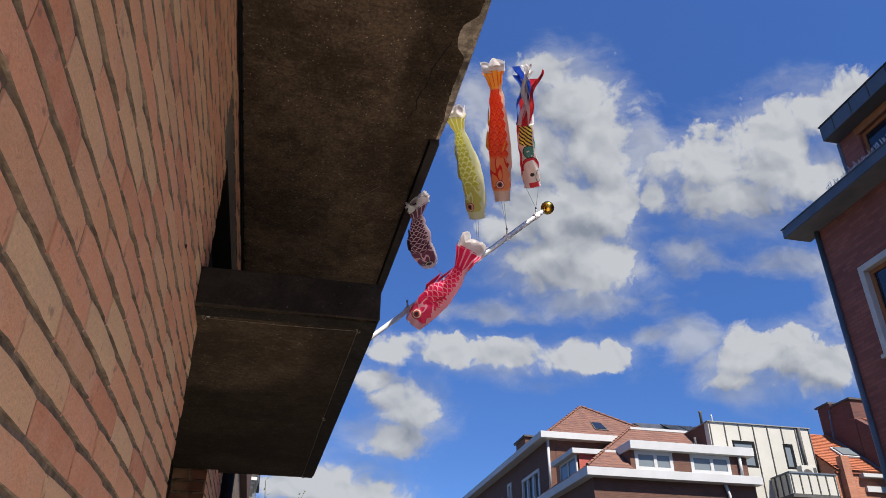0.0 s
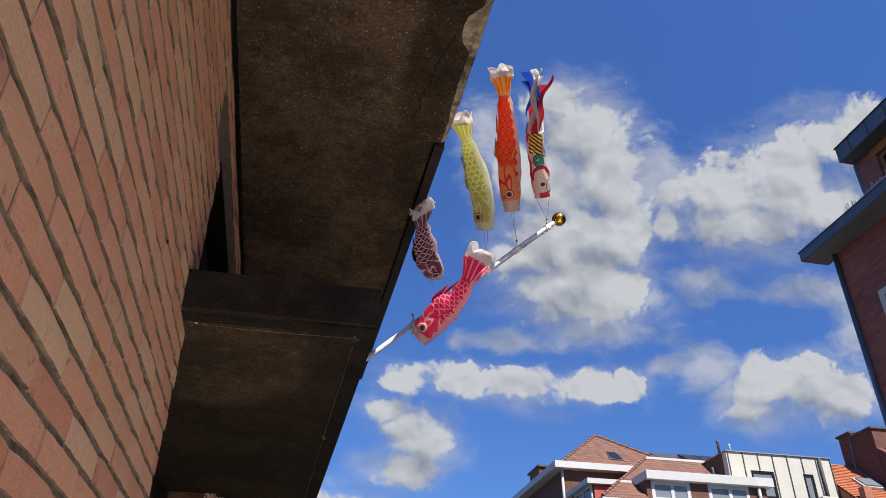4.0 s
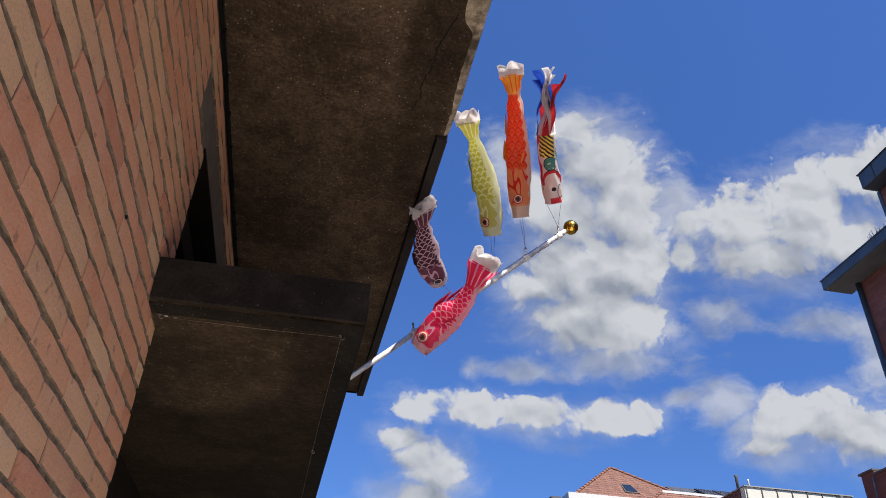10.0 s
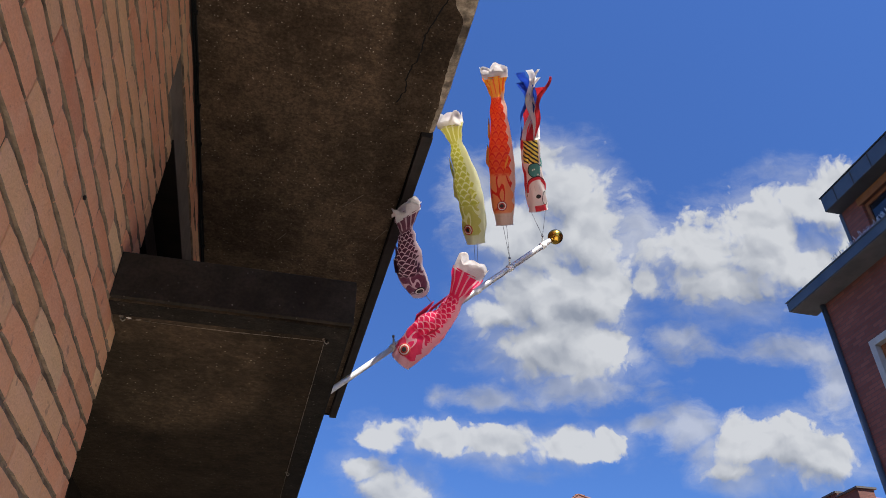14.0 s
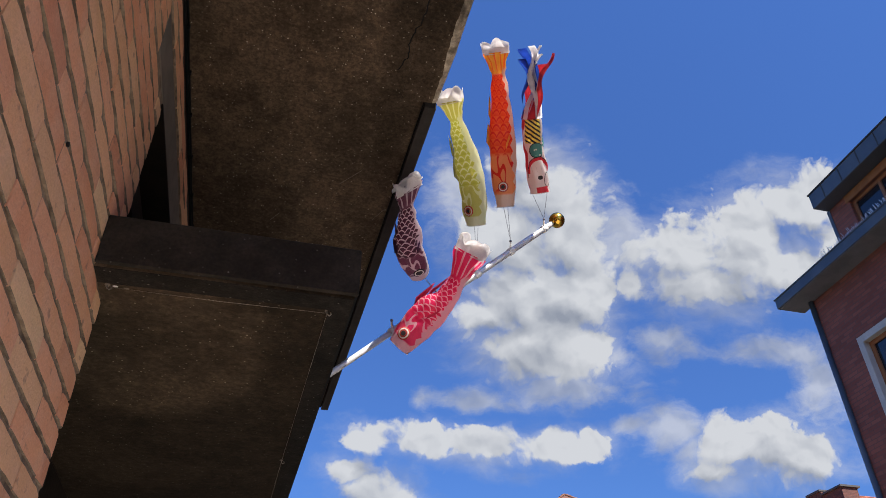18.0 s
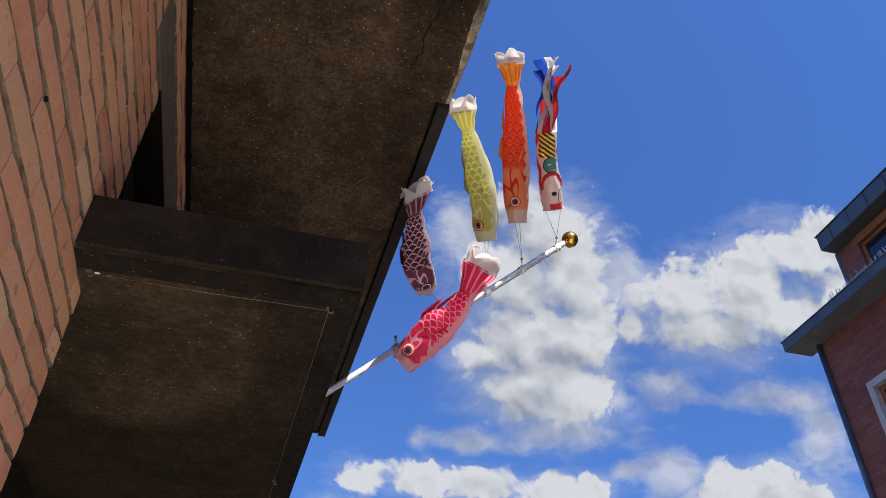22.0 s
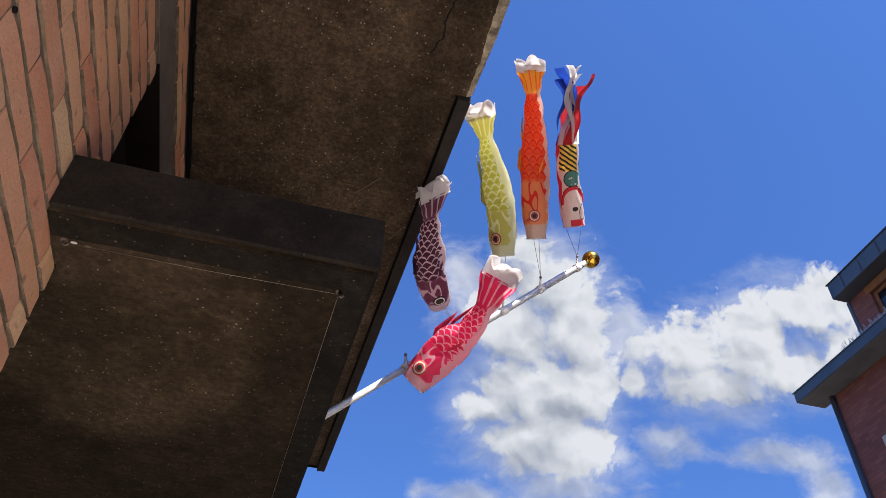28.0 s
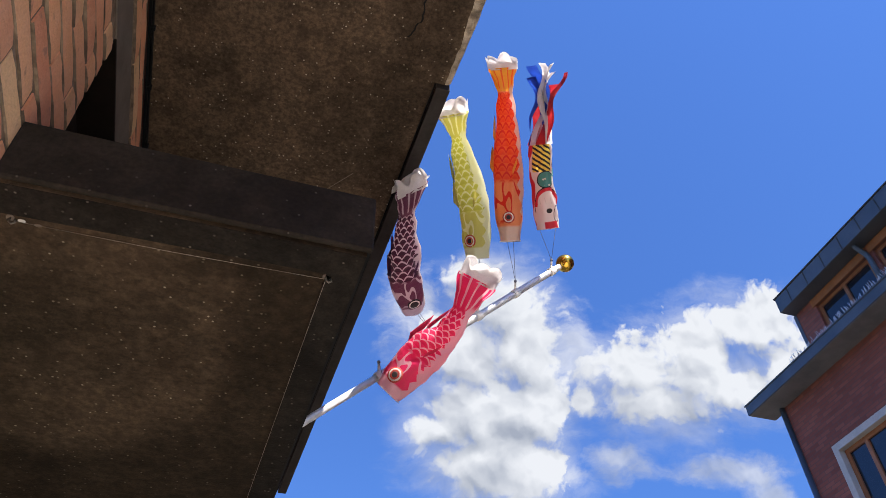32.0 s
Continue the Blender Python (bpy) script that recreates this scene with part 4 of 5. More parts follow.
def banner_cloth():
    """White sleeve printed with plain patches: red, green with dots, yellow with dark bars."""
    m = bpy.data.materials.new("printed_sleeve")
    m.use_nodes = True
    n = Nodes(m.node_tree)
    coord = n.put("ShaderNodeTexCoord")
    uv = n.put("ShaderNodeSeparateXYZ", [coord.outputs["UV"]]).outputs
    u, v = n.math("FRACT", uv[0]), uv[1]
    flat = n.put("ShaderNodeCombineXYZ", [n.math("MULTIPLY", u, 2.0), n.math("MULTIPLY", v, 2.2), 0.0]).outputs[0]
    paper, red, black = rgb(0.80, 0.76, 0.73), rgb(0.62, 0.03, 0.05), rgb(0.02, 0.018, 0.022)

    def far_from(u0, v0, ru, rv):
        return n.vec("LENGTH", n.put("ShaderNodeCombineXYZ", [n.math("DIVIDE", n.math("SUBTRACT", u, u0), ru), n.math("DIVIDE", n.math("SUBTRACT", v, v0), rv), 0.0]).outputs[0])

    def oval(colour, ink, u0, v0, ru, rv):
        return n.mix(n.ramp(far_from(u0, v0, ru, rv), 1.0, 0.94), colour, ink)

    def hoop(colour, ink, u0, v0, ru, rv, wide, low=-1.0):
        ring = n.ramp(n.math("ABSOLUTE", n.math("SUBTRACT", far_from(u0, v0, ru, rv), 1.0)), wide, wide * 0.6)
        return n.mix(n.math("MULTIPLY", ring, n.math("GREATER_THAN", v, low)), colour, ink)

    def patch(colour, ink, u0, u1, v0, v1, lean=0.0):
        across = n.math("MULTIPLY_ADD", v, lean, u)
        inside = n.math("MULTIPLY", n.math("MULTIPLY", n.ramp(across, u0, u0 + 0.012), n.ramp(across, u1, u1 - 0.012)), n.math("MULTIPLY", n.ramp(v, v0, v0 + 0.012), n.ramp(v, v1, v1 - 0.012)))
        return n.mix(inside, colour, ink)

    dots = n.put("ShaderNodeTexVoronoi", {"Vector": flat, "Scale": 9.0}).outputs["Distance"]
    green = n.mix(n.ramp(dots, 0.30, 0.22), rgb(0.07, 0.30, 0.27), rgb(0.62, 0.74, 0.66))
    bars = n.math("GREATER_THAN", n.math("FRACT", n.math("ADD", n.math("MULTIPLY", v, 15.0), n.math("MULTIPLY", u, 9.0))), 0.55)
    gold = n.mix(bars, rgb(0.72, 0.60, 0.10), black)
    colour = patch(paper, gold, 0.22, 0.52, 0.66, 1.1)
    colour = oval(colour, green, 0.42, 0.57, 0.13, 0.10)
    colour = hoop(colour, black, 0.42, 0.57, 0.13, 0.10, 0.07)
    colour = oval(colour, green, 0.66, 0.66, 0.07, 0.10)
    colour = hoop(colour, black, 0.60, 0.74, 0.045, 0.045, 0.35)
    colour = hoop(colour, red, 0.44, 0.26, 0.20, 0.19, 0.14, 0.26)
    colour = hoop(colour, black, 0.44, 0.26, 0.225, 0.215, 0.035, 0.20)
    for k in range(4):
        colour = patch(colour, black, 0.42 + k * 0.035, 0.432 + k * 0.035, 0.27, 0.36, 0.35 - 0.12 * k)
    colour = oval(colour, black, 0.43, 0.20, 0.040, 0.028)
    colour = hoop(colour, black, 0.56, 0.16, 0.07, 0.09, 0.10)
    colour = patch(colour, red, 0.34, 0.56, -0.1, 0.085)
    edge = n.math("MULTIPLY_ADD", n.math("SINE", n.math("MULTIPLY", v, 11.0)), 0.035, u)
    colour = n.mix(n.math("MAXIMUM", n.ramp(edge, 0.71, 0.725), n.ramp(edge, 0.21, 0.195)), colour, red)
    shade = n.put("ShaderNodeBsdfPrincipled", {"Base Color": colour, "Roughness": 0.5}).outputs[0]
    thin = n.put("ShaderNodeBsdfTranslucent", {"Color": colour}).outputs[0]
    n.put("ShaderNodeOutputMaterial", [n.put("ShaderNodeMixShader", [0.45, shade, thin]).outputs[0]])
    return m


def banner():
    pts = curve_through(blown([(1.418, 0.95, 3.885), (1.353, 0.84, 3.995), (1.297, 0.73, 4.09)], TIES[4], 3.0), 24)
    fr = frames_along(pts, (0.2, -0.6, -0.4))
    ob = thing("ribbon_streamer", pts[0], "printed white windsock with red, white and blue ribbons", "streamer")
    part("sleeve", tube_cloth(fr, ((0, 0.046), (0.3, 0.052), (1, 0.054)), ((0, 0.9), (1, 0.6)), 5.5), banner_cloth(), ob)
    p, way, over, side = fr[0]
    part("mouth_ring", rod([p + 0.046 * (-math.cos(a) * over + 0.9 * math.sin(a) * side) for a in [2 * math.pi * k / 24 for k in range(25)]], 0.0016, 6), M_CLOTHWHITE, ob)
    knot = along(TIES[4]) + Vector((-0.011, -0.033, 0.029))
    for sign in (1, -1):
        part("string", rod([knot, p + side * sign * 0.041], 0.0009, 5), M_STRING, ob)
    p, way, over, side = fr[-1]
    red = material("red_ribbon", ((0.62, 0.03, 0.05), (0.72, 0.07, 0.08)), 0.4, 20.0, sheer=0.5)
    blue = material("blue_ribbon", ((0.02, 0.07, 0.45), (0.04, 0.12, 0.58)), 0.4, 20.0, sheer=0.5)
    end = blown([(1.225, 0.49, 4.25)], TIES[4], 3.0)[0]
    for k, (ink, turn_by, reach, drift) in enumerate(((M_CLOTHWHITE, 0.2, 1.0, -0.03), (blue, 1.0, 0.96, -0.05), (M_CLOTHWHITE, 2.0, 1.02, 0.0), (red, 3.0, 0.78, 0.03),
                                                        (blue, 3.8, 0.85, -0.02), (M_CLOTHWHITE, 4.6, 0.95, 0.045), (red, 5.5, 0.97, 0.075))):
        def ribbon(s, t, k=k, a=turn_by, reach=reach, drift=drift):
            root = p + 0.05 * (math.cos(a) * over + 0.6 * math.sin(a) * side)
            tip = end + Vector((drift, 0, 0)) + side * 0.02 * math.sin(a)
            at = root.lerp(tip, s * reach)
            twist = a + 1.57 + 1.3 * s * math.sin(k * 1.9)
            flap = 0.020 * math.sin(s * 9 + k * 2) * s
            return at + (math.cos(twist) * over + math.sin(twist) * side) * (t - 0.5) * 0.042 + side * flap + over * flap * 0.6
        part("ribbon", thicken(sheet(ribbon, 26, 3), 0.0006), ink, ob, ("blue" if ink is blue else "red" if ink is red else "white") + " ribbon")


banner()


# ---- the house across the street ----
def window(name, x, y0, y1, z0, z1, mat, parent, mullions=(), facing="x", depth=0.06, bar=0.06, glass=M_GLASS, sill=None):
    """A window in a plane facing -x (or -y): frame bars, mullions and panes."""
    def put(a0, a1, b0, b1, c0, c1):
        return (a0, a1, b0, b1, c0, c1) if facing == "x" else (b0, b1, a0, a1, c0, c1)
    w = part(name, boxes(put(x, x + depth, y0, y1, z0, z0 + bar), put(x, x + depth, y0, y1, z1 - bar, z1), put(x, x + depth, y0, y0 + bar, z0 + bar, z1 - bar), put(x, x + depth, y1 - bar, y1, z0 + bar, z1 - bar)), mat, parent)
    cuts = [y0 + bar, *mullions, y1 - bar]
    for m in mullions:
        part("mullion", boxes(put(x - 0.004, x + depth, m - bar / 2, m + bar / 2, z0 + bar, z1 - bar)), mat, w)
    for i, (a, b) in enumerate(zip(cuts, cuts[1:])):
        a, b = a + (bar / 2 if i else 0), b - (bar / 2 if i < len(cuts) - 2 else 0)
        part("pane", boxes(put(x + depth * 0.45, x + depth * 0.55, a, b, z0 + bar, z1 - bar)), glass, w)
    if sill:
        part("sill", bevelled(boxes(put(x - 0.1, x + 0.02, y0 - 0.05, y1 + 0.05, z0 - 0.07, z0 - 0.002)), 0.006, 1), sill, w)
    return w


across = thing("house_across", (12, 0, 0), "red brick house with grey zinc eaves and wooden windows", "house")
WX, WY = 9.60, 7.91
OPEN = ((5.66, 7.29, 6.20, 7.765), (2.6, 4.24, 6.20, 7.765), (-0.6, 1.04, 6.20, 7.765), (5.70, 7.34, 3.1, 4.66), (2.6, 4.24, 3.1, 4.66))


def wall_with_holes(x0, x1, y0, y1, z0, z1, holes):
    """A wall across x, cut by openings (y0, y1, z0, z1) that stand in rows."""
    bm = bmesh.new()
    zs = sorted({z0, z1, *[h[2] for h in holes], *[h[3] for h in holes]})
    for a, b in zip(zs, zs[1:]):
        gaps = sorted((h[0], h[1]) for h in holes if h[2] < b - 1e-6 and h[3] > a + 1e-6)
        y = y0
        for g0, g1 in gaps:
            box(bm, x0, x1, y, g0, a, b)
            y = g1
        box(bm, x0, x1, y, y1, a, b)
    return bm


part("wall", wall_with_holes(WX, WX + 0.3, -14, WY, 0, 8.87, OPEN), M_ACROSS, across)
part("gable_wall", boxes((WX + 0.301, 18, WY - 0.3, WY, 0, 8.87)), M_ACROSS, across)
# Dark backing close behind the windows; the rooms' shade is put into its colour.
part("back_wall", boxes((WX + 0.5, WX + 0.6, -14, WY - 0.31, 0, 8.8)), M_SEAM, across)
eave = part("eave", bevelled(boxes((9.15, 9.71, -14, 8.30, 8.872, 9.055)), 0.006, 1), M_ZINC, across, "grey zinc eave gutter")
part("soffit", boxes((9.17, 9.70, -14, 8.265, 8.862, 8.871)), M_ZINCSOFFIT, eave)
part("gutter_lip", rod([(9.145, -14, 9.062), (9.145, 8.31, 9.062)], 0.014, 8), M_ZINC, eave)
part("flat_roof", boxes((9.72, 18, -14, WY + 0.2, 8.9, 9.0)), M_ZINC, across)
part("corner_pipe", rod([(9.575, WY + 0.02, 8.86), (9.575, WY + 0.02, 0.1)], 0.048, 12), M_ZINC, across, "grey zinc downpipe at the corner")
dormer = part("attic_wall", wall_with_holes(WX, WX + 0.25, -14, 6.87, 9.002, 10.114, ((5.16, 6.40, 9.38, 9.965), (3.70, 5.00, 9.38, 9.965), (1.6, 2.9, 9.38, 9.965))), M_ACROSS, across)
part("attic_side", boxes((WX + 0.251, 16, 6.62, 6.87, 9.002, 10.114)), M_ACROSS, across)
part("attic_corner", boxes((WX - 0.012, WX + 0.05, 6.84, 6.905, 9.07, 10.113)), M_ZINC, across)
# Same dark backing for the attic windows, in place of unlit rooms.
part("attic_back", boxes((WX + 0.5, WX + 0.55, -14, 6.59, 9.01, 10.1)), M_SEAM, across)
top_edge = part("attic_fascia", bevelled(boxes((9.30, 16, -14, 6.885, 10.115, 10.42)), 0.008, 1), M_ZINC, across, "grey zinc roof edge in panels")
for k in range(20):
    y = 6.546 - k * 0.437
    part("panel_joint", boxes((9.292, 9.30, y - 0.008, y + 0.008, 10.125, 10.41)), M_SEAM, top_edge)
part("roof_lip", boxes((9.285, 9.32, -14, 6.90, 10.42, 10.44)), M_SEAM, top_edge)
for y0, y1 in ((5.16, 6.40), (3.70, 5.00), (1.6, 2.9)):
    window("attic_window", WX + 0.06, y0 + 0.003, y1 - 0.003, 9.383, 9.962, M_WOODFRAME, across, ((y0 + y1) / 2,))
    part("window_head", boxes((WX - 0.02, WX - 0.003, y0 - 0.06, y1 + 0.06, 9.955, 10.10)), M_WOODFRAME, across)
    part("curtain", boxes((WX + 0.2, WX + 0.21, y0 + 0.05, y0 + 0.4, 9.45, 9.95)), M_CLAD, across)
part("attic_pipe", rod([(9.42, 5.12, 10.14), (9.45, 5.12, 10.08), (9.55, 5.10, 9.95), (9.565, 5.09, 9.85), (9.565, 5.09, 9.06)], 0.042, 10), M_ZINC, across)
for y0, y1, z0, z1 in OPEN:
    s = part("surround", boxes((WX - 0.02, WX + 0.13, y0 + 0.003, y0 + 0.11, z0, z1 - 0.003), (WX - 0.02, WX + 0.13, y1 - 0.11, y1 - 0.003, z0, z1 - 0.003), (WX - 0.02, WX + 0.13, y0 + 0.111, y1 - 0.111, z1 - 0.115, z1 - 0.003)), M_CREAM, across, "cream stone window surround")
    part("sill", bevelled(boxes((WX - 0.06, WX + 0.13, y0 - 0.03, y1 + 0.03, z0 - 0.07, z0 - 0.003)), 0.006, 1), M_CREAM, s)
    window("window", WX + 0.09, y0 + 0.112, y1 - 0.112, z0 + 0.002, z1 - 0.117, M_WOODFRAME, across, (y0 + 0.112 + (y1 - y0 - 0.224) * 0.36, y0 + 0.112 + (y1 - y0 - 0.224) * 0.68), bar=0.07)
    part("net_curtain", boxes((WX + 0.22, WX + 0.225, y0 + 0.2, y1 - 0.2, z0 + 0.1, z1 - 0.2)), M_ZINCSOFFIT, across)


def spikes():
    bm = bmesh.new()
    rnd = random.Random(5)
    for k in range(260):
        y = 6.98 - k * 0.022
        foot = Vector((9.158 + rnd.uniform(-0.006, 0.006), y, 9.055))
        tip = foot + Vector((rnd.uniform(-0.06, 0.05), rnd.uniform(-0.03, 0.03), rnd.uniform(0.07, 0.12)))
        rod([foot, tip], 0.0045, 3, bm)
    return bm


solid("bird_spikes", spikes(), M_WHITE, "row of pale bird spikes on the zinc eave", "bird spikes", kind="stuff")

# ---- the corner house down the street ----
corner = thing("corner_house", (15, 26, 0), "brown brick corner house with white fascias and hipped tiled roofs", "house")


def slope(points, mat_thick=0.08):
    return prism(points, (0, 0, -mat_thick))


def tile_courses(eave_a, eave_b, top_a, top_b, rows, mat, parent, depth=0.013):
    """Overlapping courses of tiles on a roof slope, each a thin wedge of its own."""
    a, b, c, d = (Vector(p) for p in (eave_a, eave_b, top_b, top_a))
    normal = (b - a).cross(d - a).normalized()
    if normal.z < 0:
        normal = -normal
    for i in range(rows):
        f, g = i / rows, (i + 1.08) / rows
        p = [a.lerp(d, f), b.lerp(c, f), b.lerp(c, min(g, 1)), a.lerp(d, min(g, 1))]
        bm = bmesh.new()
        vs = [bm.verts.new(q) for q in (p[0] + normal * depth, p[1] + normal * depth, p[2] + normal * 0.006, p[3] + normal * 0.006, p[0] - normal * 0.02, p[1] - normal * 0.02)]
        bm.faces.new((vs[0], vs[1], vs[2], vs[3]))
        bm.faces.new((vs[4], vs[5], vs[1], vs[0]))
        part("tile_course", bm, mat, parent)


def hip_row(foot, head, count, parent):
    """Half-round hip tiles, each lapping over the one below."""
    a, b = Vector(foot), Vector(head)
    for k in range(count):
        p, q = a.lerp(b, k / count), a.lerp(b, min(1.0, (k + 1.15) / count))
        part("hip_tile", rod([p + Vector((0, 0, 0.020)), q], [0.058, 0.042], 7), M_RIDGE, parent)


# front part, with its attic
part("wall", boxes((11.45, 17.9, 23.25, 23.5, 0, 8.0), (11.45, 11.7, 23.501, 30, 0, 8.0)), M_BROWN, corner)
part("fascia", bevelled(boxes((11.10, 18.03, 22.90, 23.30, 7.99, 8.285), (11.10, 11.5, 23.3005, 28.4, 7.99, 8.285)), 0.004, 1), M_FASCIA, corner, "white fascia")
roof = part("front_roof", slope([(12.62, 24.4, 9.36), (18.0, 24.4, 9.36), (18.0, 26.5, 10.88), (14.75, 26.5, 10.88)]), M_TILE_BROWN, corner, "brown tiled hipped roof")
part("roof_foot", slope([(11.12, 22.92, 8.29), (12.90, 22.92, 8.29), (12.90, 24.39, 9.355), (12.61, 24.39, 9.355)]), M_TILE_BROWN, roof)
tile_courses((12.62, 24.4, 9.36), (18.0, 24.4, 9.36), (14.75, 26.5, 10.88), (18.0, 26.5, 10.88), 10, M_TILE_BROWN, roof)
tile_courses((11.12, 22.92, 8.29), (12.90, 22.92, 8.29), (12.61, 24.39, 9.355), (12.90, 24.39, 9.355), 7, M_TILE_BROWN, roof)
tile_courses((11.12, 29.0, 8.29), (11.12, 22.92, 8.29), (14.75, 29.0, 10.88), (14.75, 26.5, 10.88), 16, M_TILE_BROWN, roof)
hip_row((11.12, 22.92, 8.32), (14.75, 26.5, 10.92), 17, roof)
part("ridge", boxes((14.75, 18.0, 26.45, 26.6, 10.88, 10.98)), M_FASCIA, roof)
for x0, x1, y1 in ((12.95, 13.13, 25.5), (14.66, 15.35, 23.4), (17.0, 17.7, 25.5)):
    part("dormer_pier", boxes((x0, x1, 23.2, y1, 8.29, 9.04)), M_BROWN, corner)
part("dormer_fascia", bevelled(boxes((12.90, 17.93, 22.97, 26.2, 9.045, 9.36)), 0.006, 1), M_FASCIA, corner)
part("dormer_sill", boxes((13.13, 17.0, 23.10, 23.4, 8.287, 8.34)), M_FASCIA, corner)
for x0, x1 in ((13.14, 14.65), (15.36, 16.99)):
    window("dormer_window", 23.20, x0, x1, 8.342, 9.04, M_FASCIA, corner, ((x0 + x1) / 2 + 0.05,), facing="y", bar=0.13, glass=M_GLASS_PALE)
part("downpipe", rod([(17.35, 23.1, 9.03), (17.35, 23.1, 8.3)], 0.06, 8), M_FASCIA, corner)
part("downpipe", rod([(16.6, 23.15, 7.98), (16.7, 23.15, 7.6), (16.75, 23.15, 4.0)], 0.06, 8), M_FASCIA, corner)
part("roof_vent", rod([(16.3, 24.2, 9.6), (16.3, 24.2, 10.0)], 0.05, 8), M_SEAM, corner)
# side dormer
part("side_dormer_fascia", bevelled(boxes((11.12, 13.2, 24.15, 26.45, 9.08, 9.27)), 0.004, 1), M_FASCIA, corner)
part("side_dormer_cheek", boxes((11.42, 13.0, 24.3, 24.36, 8.3, 9.078)), M_REDPANEL, corner, "red cheek panel")
part("side_dormer_pier", boxes((11.30, 11.5, 26.1, 26.4, 8.29, 9.078)), M_ORANGEBRICK, corner)
window("side_dormer_window", 11.32, 24.37, 26.09, 8.33, 9.078, M_FASCIA, corner, (25.2,), glass=M_GLASS_PALE, bar=0.09)
# rear part, a storey higher
part("rear_wall", wall_with_holes(11.45, 11.75, 27.5, 46, 0, 10.5, ((28.75, 31.1, 7.7, 9.62), (32.7, 33.3, 8.3, 9.9), (34.2, 35.8, 7.9, 9.5))), M_BROWN, corner)
part("rear_wall", boxes((11.76, 18.5, 27.5, 27.8, 0, 10.5)), M_BROWN, corner)
# Dark backing that stands in for the shade inside the rear windows.
part("rear_inner", boxes((12.2, 12.3, 27.9, 45.8, 0, 10.4)), M_SEAM, corner)
part("rear_fascia", bevelled(boxes((11.02, 18.5, 27.15, 27.6, 10.50, 10.77), (11.02, 11.6, 27.6005, 46, 10.50, 10.77)), 0.004, 1), M_FASCIA, corner, "white fascia")
for y0, y1, z0, z1, mm in ((28.75, 31.1, 7.7, 9.62, (29.5, 30.3)), (32.7, 33.3, 8.3, 9.9, ()), (34.2, 35.8, 7.9, 9.5, (35.0,))):
    window("rear_window", 11.40, y0 + 0.004, y1 - 0.004, z0 + 0.004, z1 - 0.004, M_FASCIA, corner, mm, bar=0.13, depth=0.2)
part("rear_downpipe", rod([(11.42, 27.46, 10.48), (11.42, 27.46, 8.4)], 0.06, 8), M_FASCIA, corner)
hip = part("rear_roof", prism([(11.4, 27.5, 10.74), (17.2, 27.5, 10.74), (17.2, 33.0, 10.74), (11.4, 33.0, 10.74)], (0, 0, 0.04)), M_TILE_BROWN, corner, "brown tiled pyramid roof")
PEAK = (14.2, 30.15, 12.97)
for a, b in (((11.4, 27.45, 10.77), (17.3, 27.45, 10.77)), ((11.4, 33.0, 10.77), (11.4, 27.45, 10.77)), ((17.3, 27.45, 10.77), (17.3, 33.0, 10.77))):
    tile_courses(a, b, PEAK, PEAK, 16, M_TILE_BROWN, hip)
for foot in ((11.4, 27.45, 10.80), (17.3, 27.45, 10.80)):
    hip_row(foot, Vector(PEAK) + Vector((0, 0, 0.03)), 14, hip)



def on_front(x, f):
    """A place on the front slope of the rear roof: x at the eave's height, f the way up."""
    return Vector((x + (PEAK[0] - x) * f, 27.45 + (PEAK[1] - 27.45) * f, 10.77 + (PEAK[2] - 10.77) * f))


for i, (mat, lift, edge) in enumerate(((M_SEAM, 0.05, 0.0), (M_GLASS, 0.07, 0.07))):
    q = [on_front(13.75 + edge, 0.20 + edge * 0.3), on_front(14.55 - edge, 0.20 + edge * 0.3), on_front(14.55 - edge, 0.44 - edge * 0.3), on_front(13.75 + edge, 0.44 - edge * 0.3)]
    part("skylight" if i == 0 else "skylight_pane", prism([p + Vector((0, -0.6, 0.78)) * lift for p in q], (0, 0.03, -0.04)), mat, hip)
part("chimney", boxes((11.95, 12.3, 31.9, 33.3, 11.0, 11.88)), M_BROWN, corner)
part("chimney_cap", boxes((11.88, 12.36, 31.8, 33.5, 11.881, 11.97)), M_SEAM, corner)

# ---- roofs behind ----
slate = thing("slate_roofed_house", (16, 34, 0), "house with a dark slate roof and solar panels", "house")
part("wall", boxes((14.5, 26, 33.6, 40, 0, 12.7)), M_ORANGEBRICK, slate)
slates = part("roof", prism([(19.9, 33.4, 12.78), (26.0, 33.4, 12.78), (26.0, 36.3, 14.40), (19.9, 36.3, 14.40)], (0, 0, -0.1)), M_SLATE, slate)
tile_courses((19.9, 33.3, 12.8), (26.0, 33.3, 12.8), (19.9, 36.3, 14.45), (26.0, 36.3, 14.45), 12, M_SLATE, slates)
tiles = part("roof", prism([(17.9, 33.4, 12.78), (19.89, 33.4, 12.78), (19.89, 36.3, 14.30), (17.9, 36.3, 14.30)], (0, 0, -0.1)), M_TILE_ORANGE, slate, "orange tiled roof")
tile_courses((17.9, 33.3, 12.8), (19.9, 33.3, 12.8), (17.9, 36.3, 14.35), (19.9, 36.3, 14.35), 12, M_TILE_ORANGE, tiles)
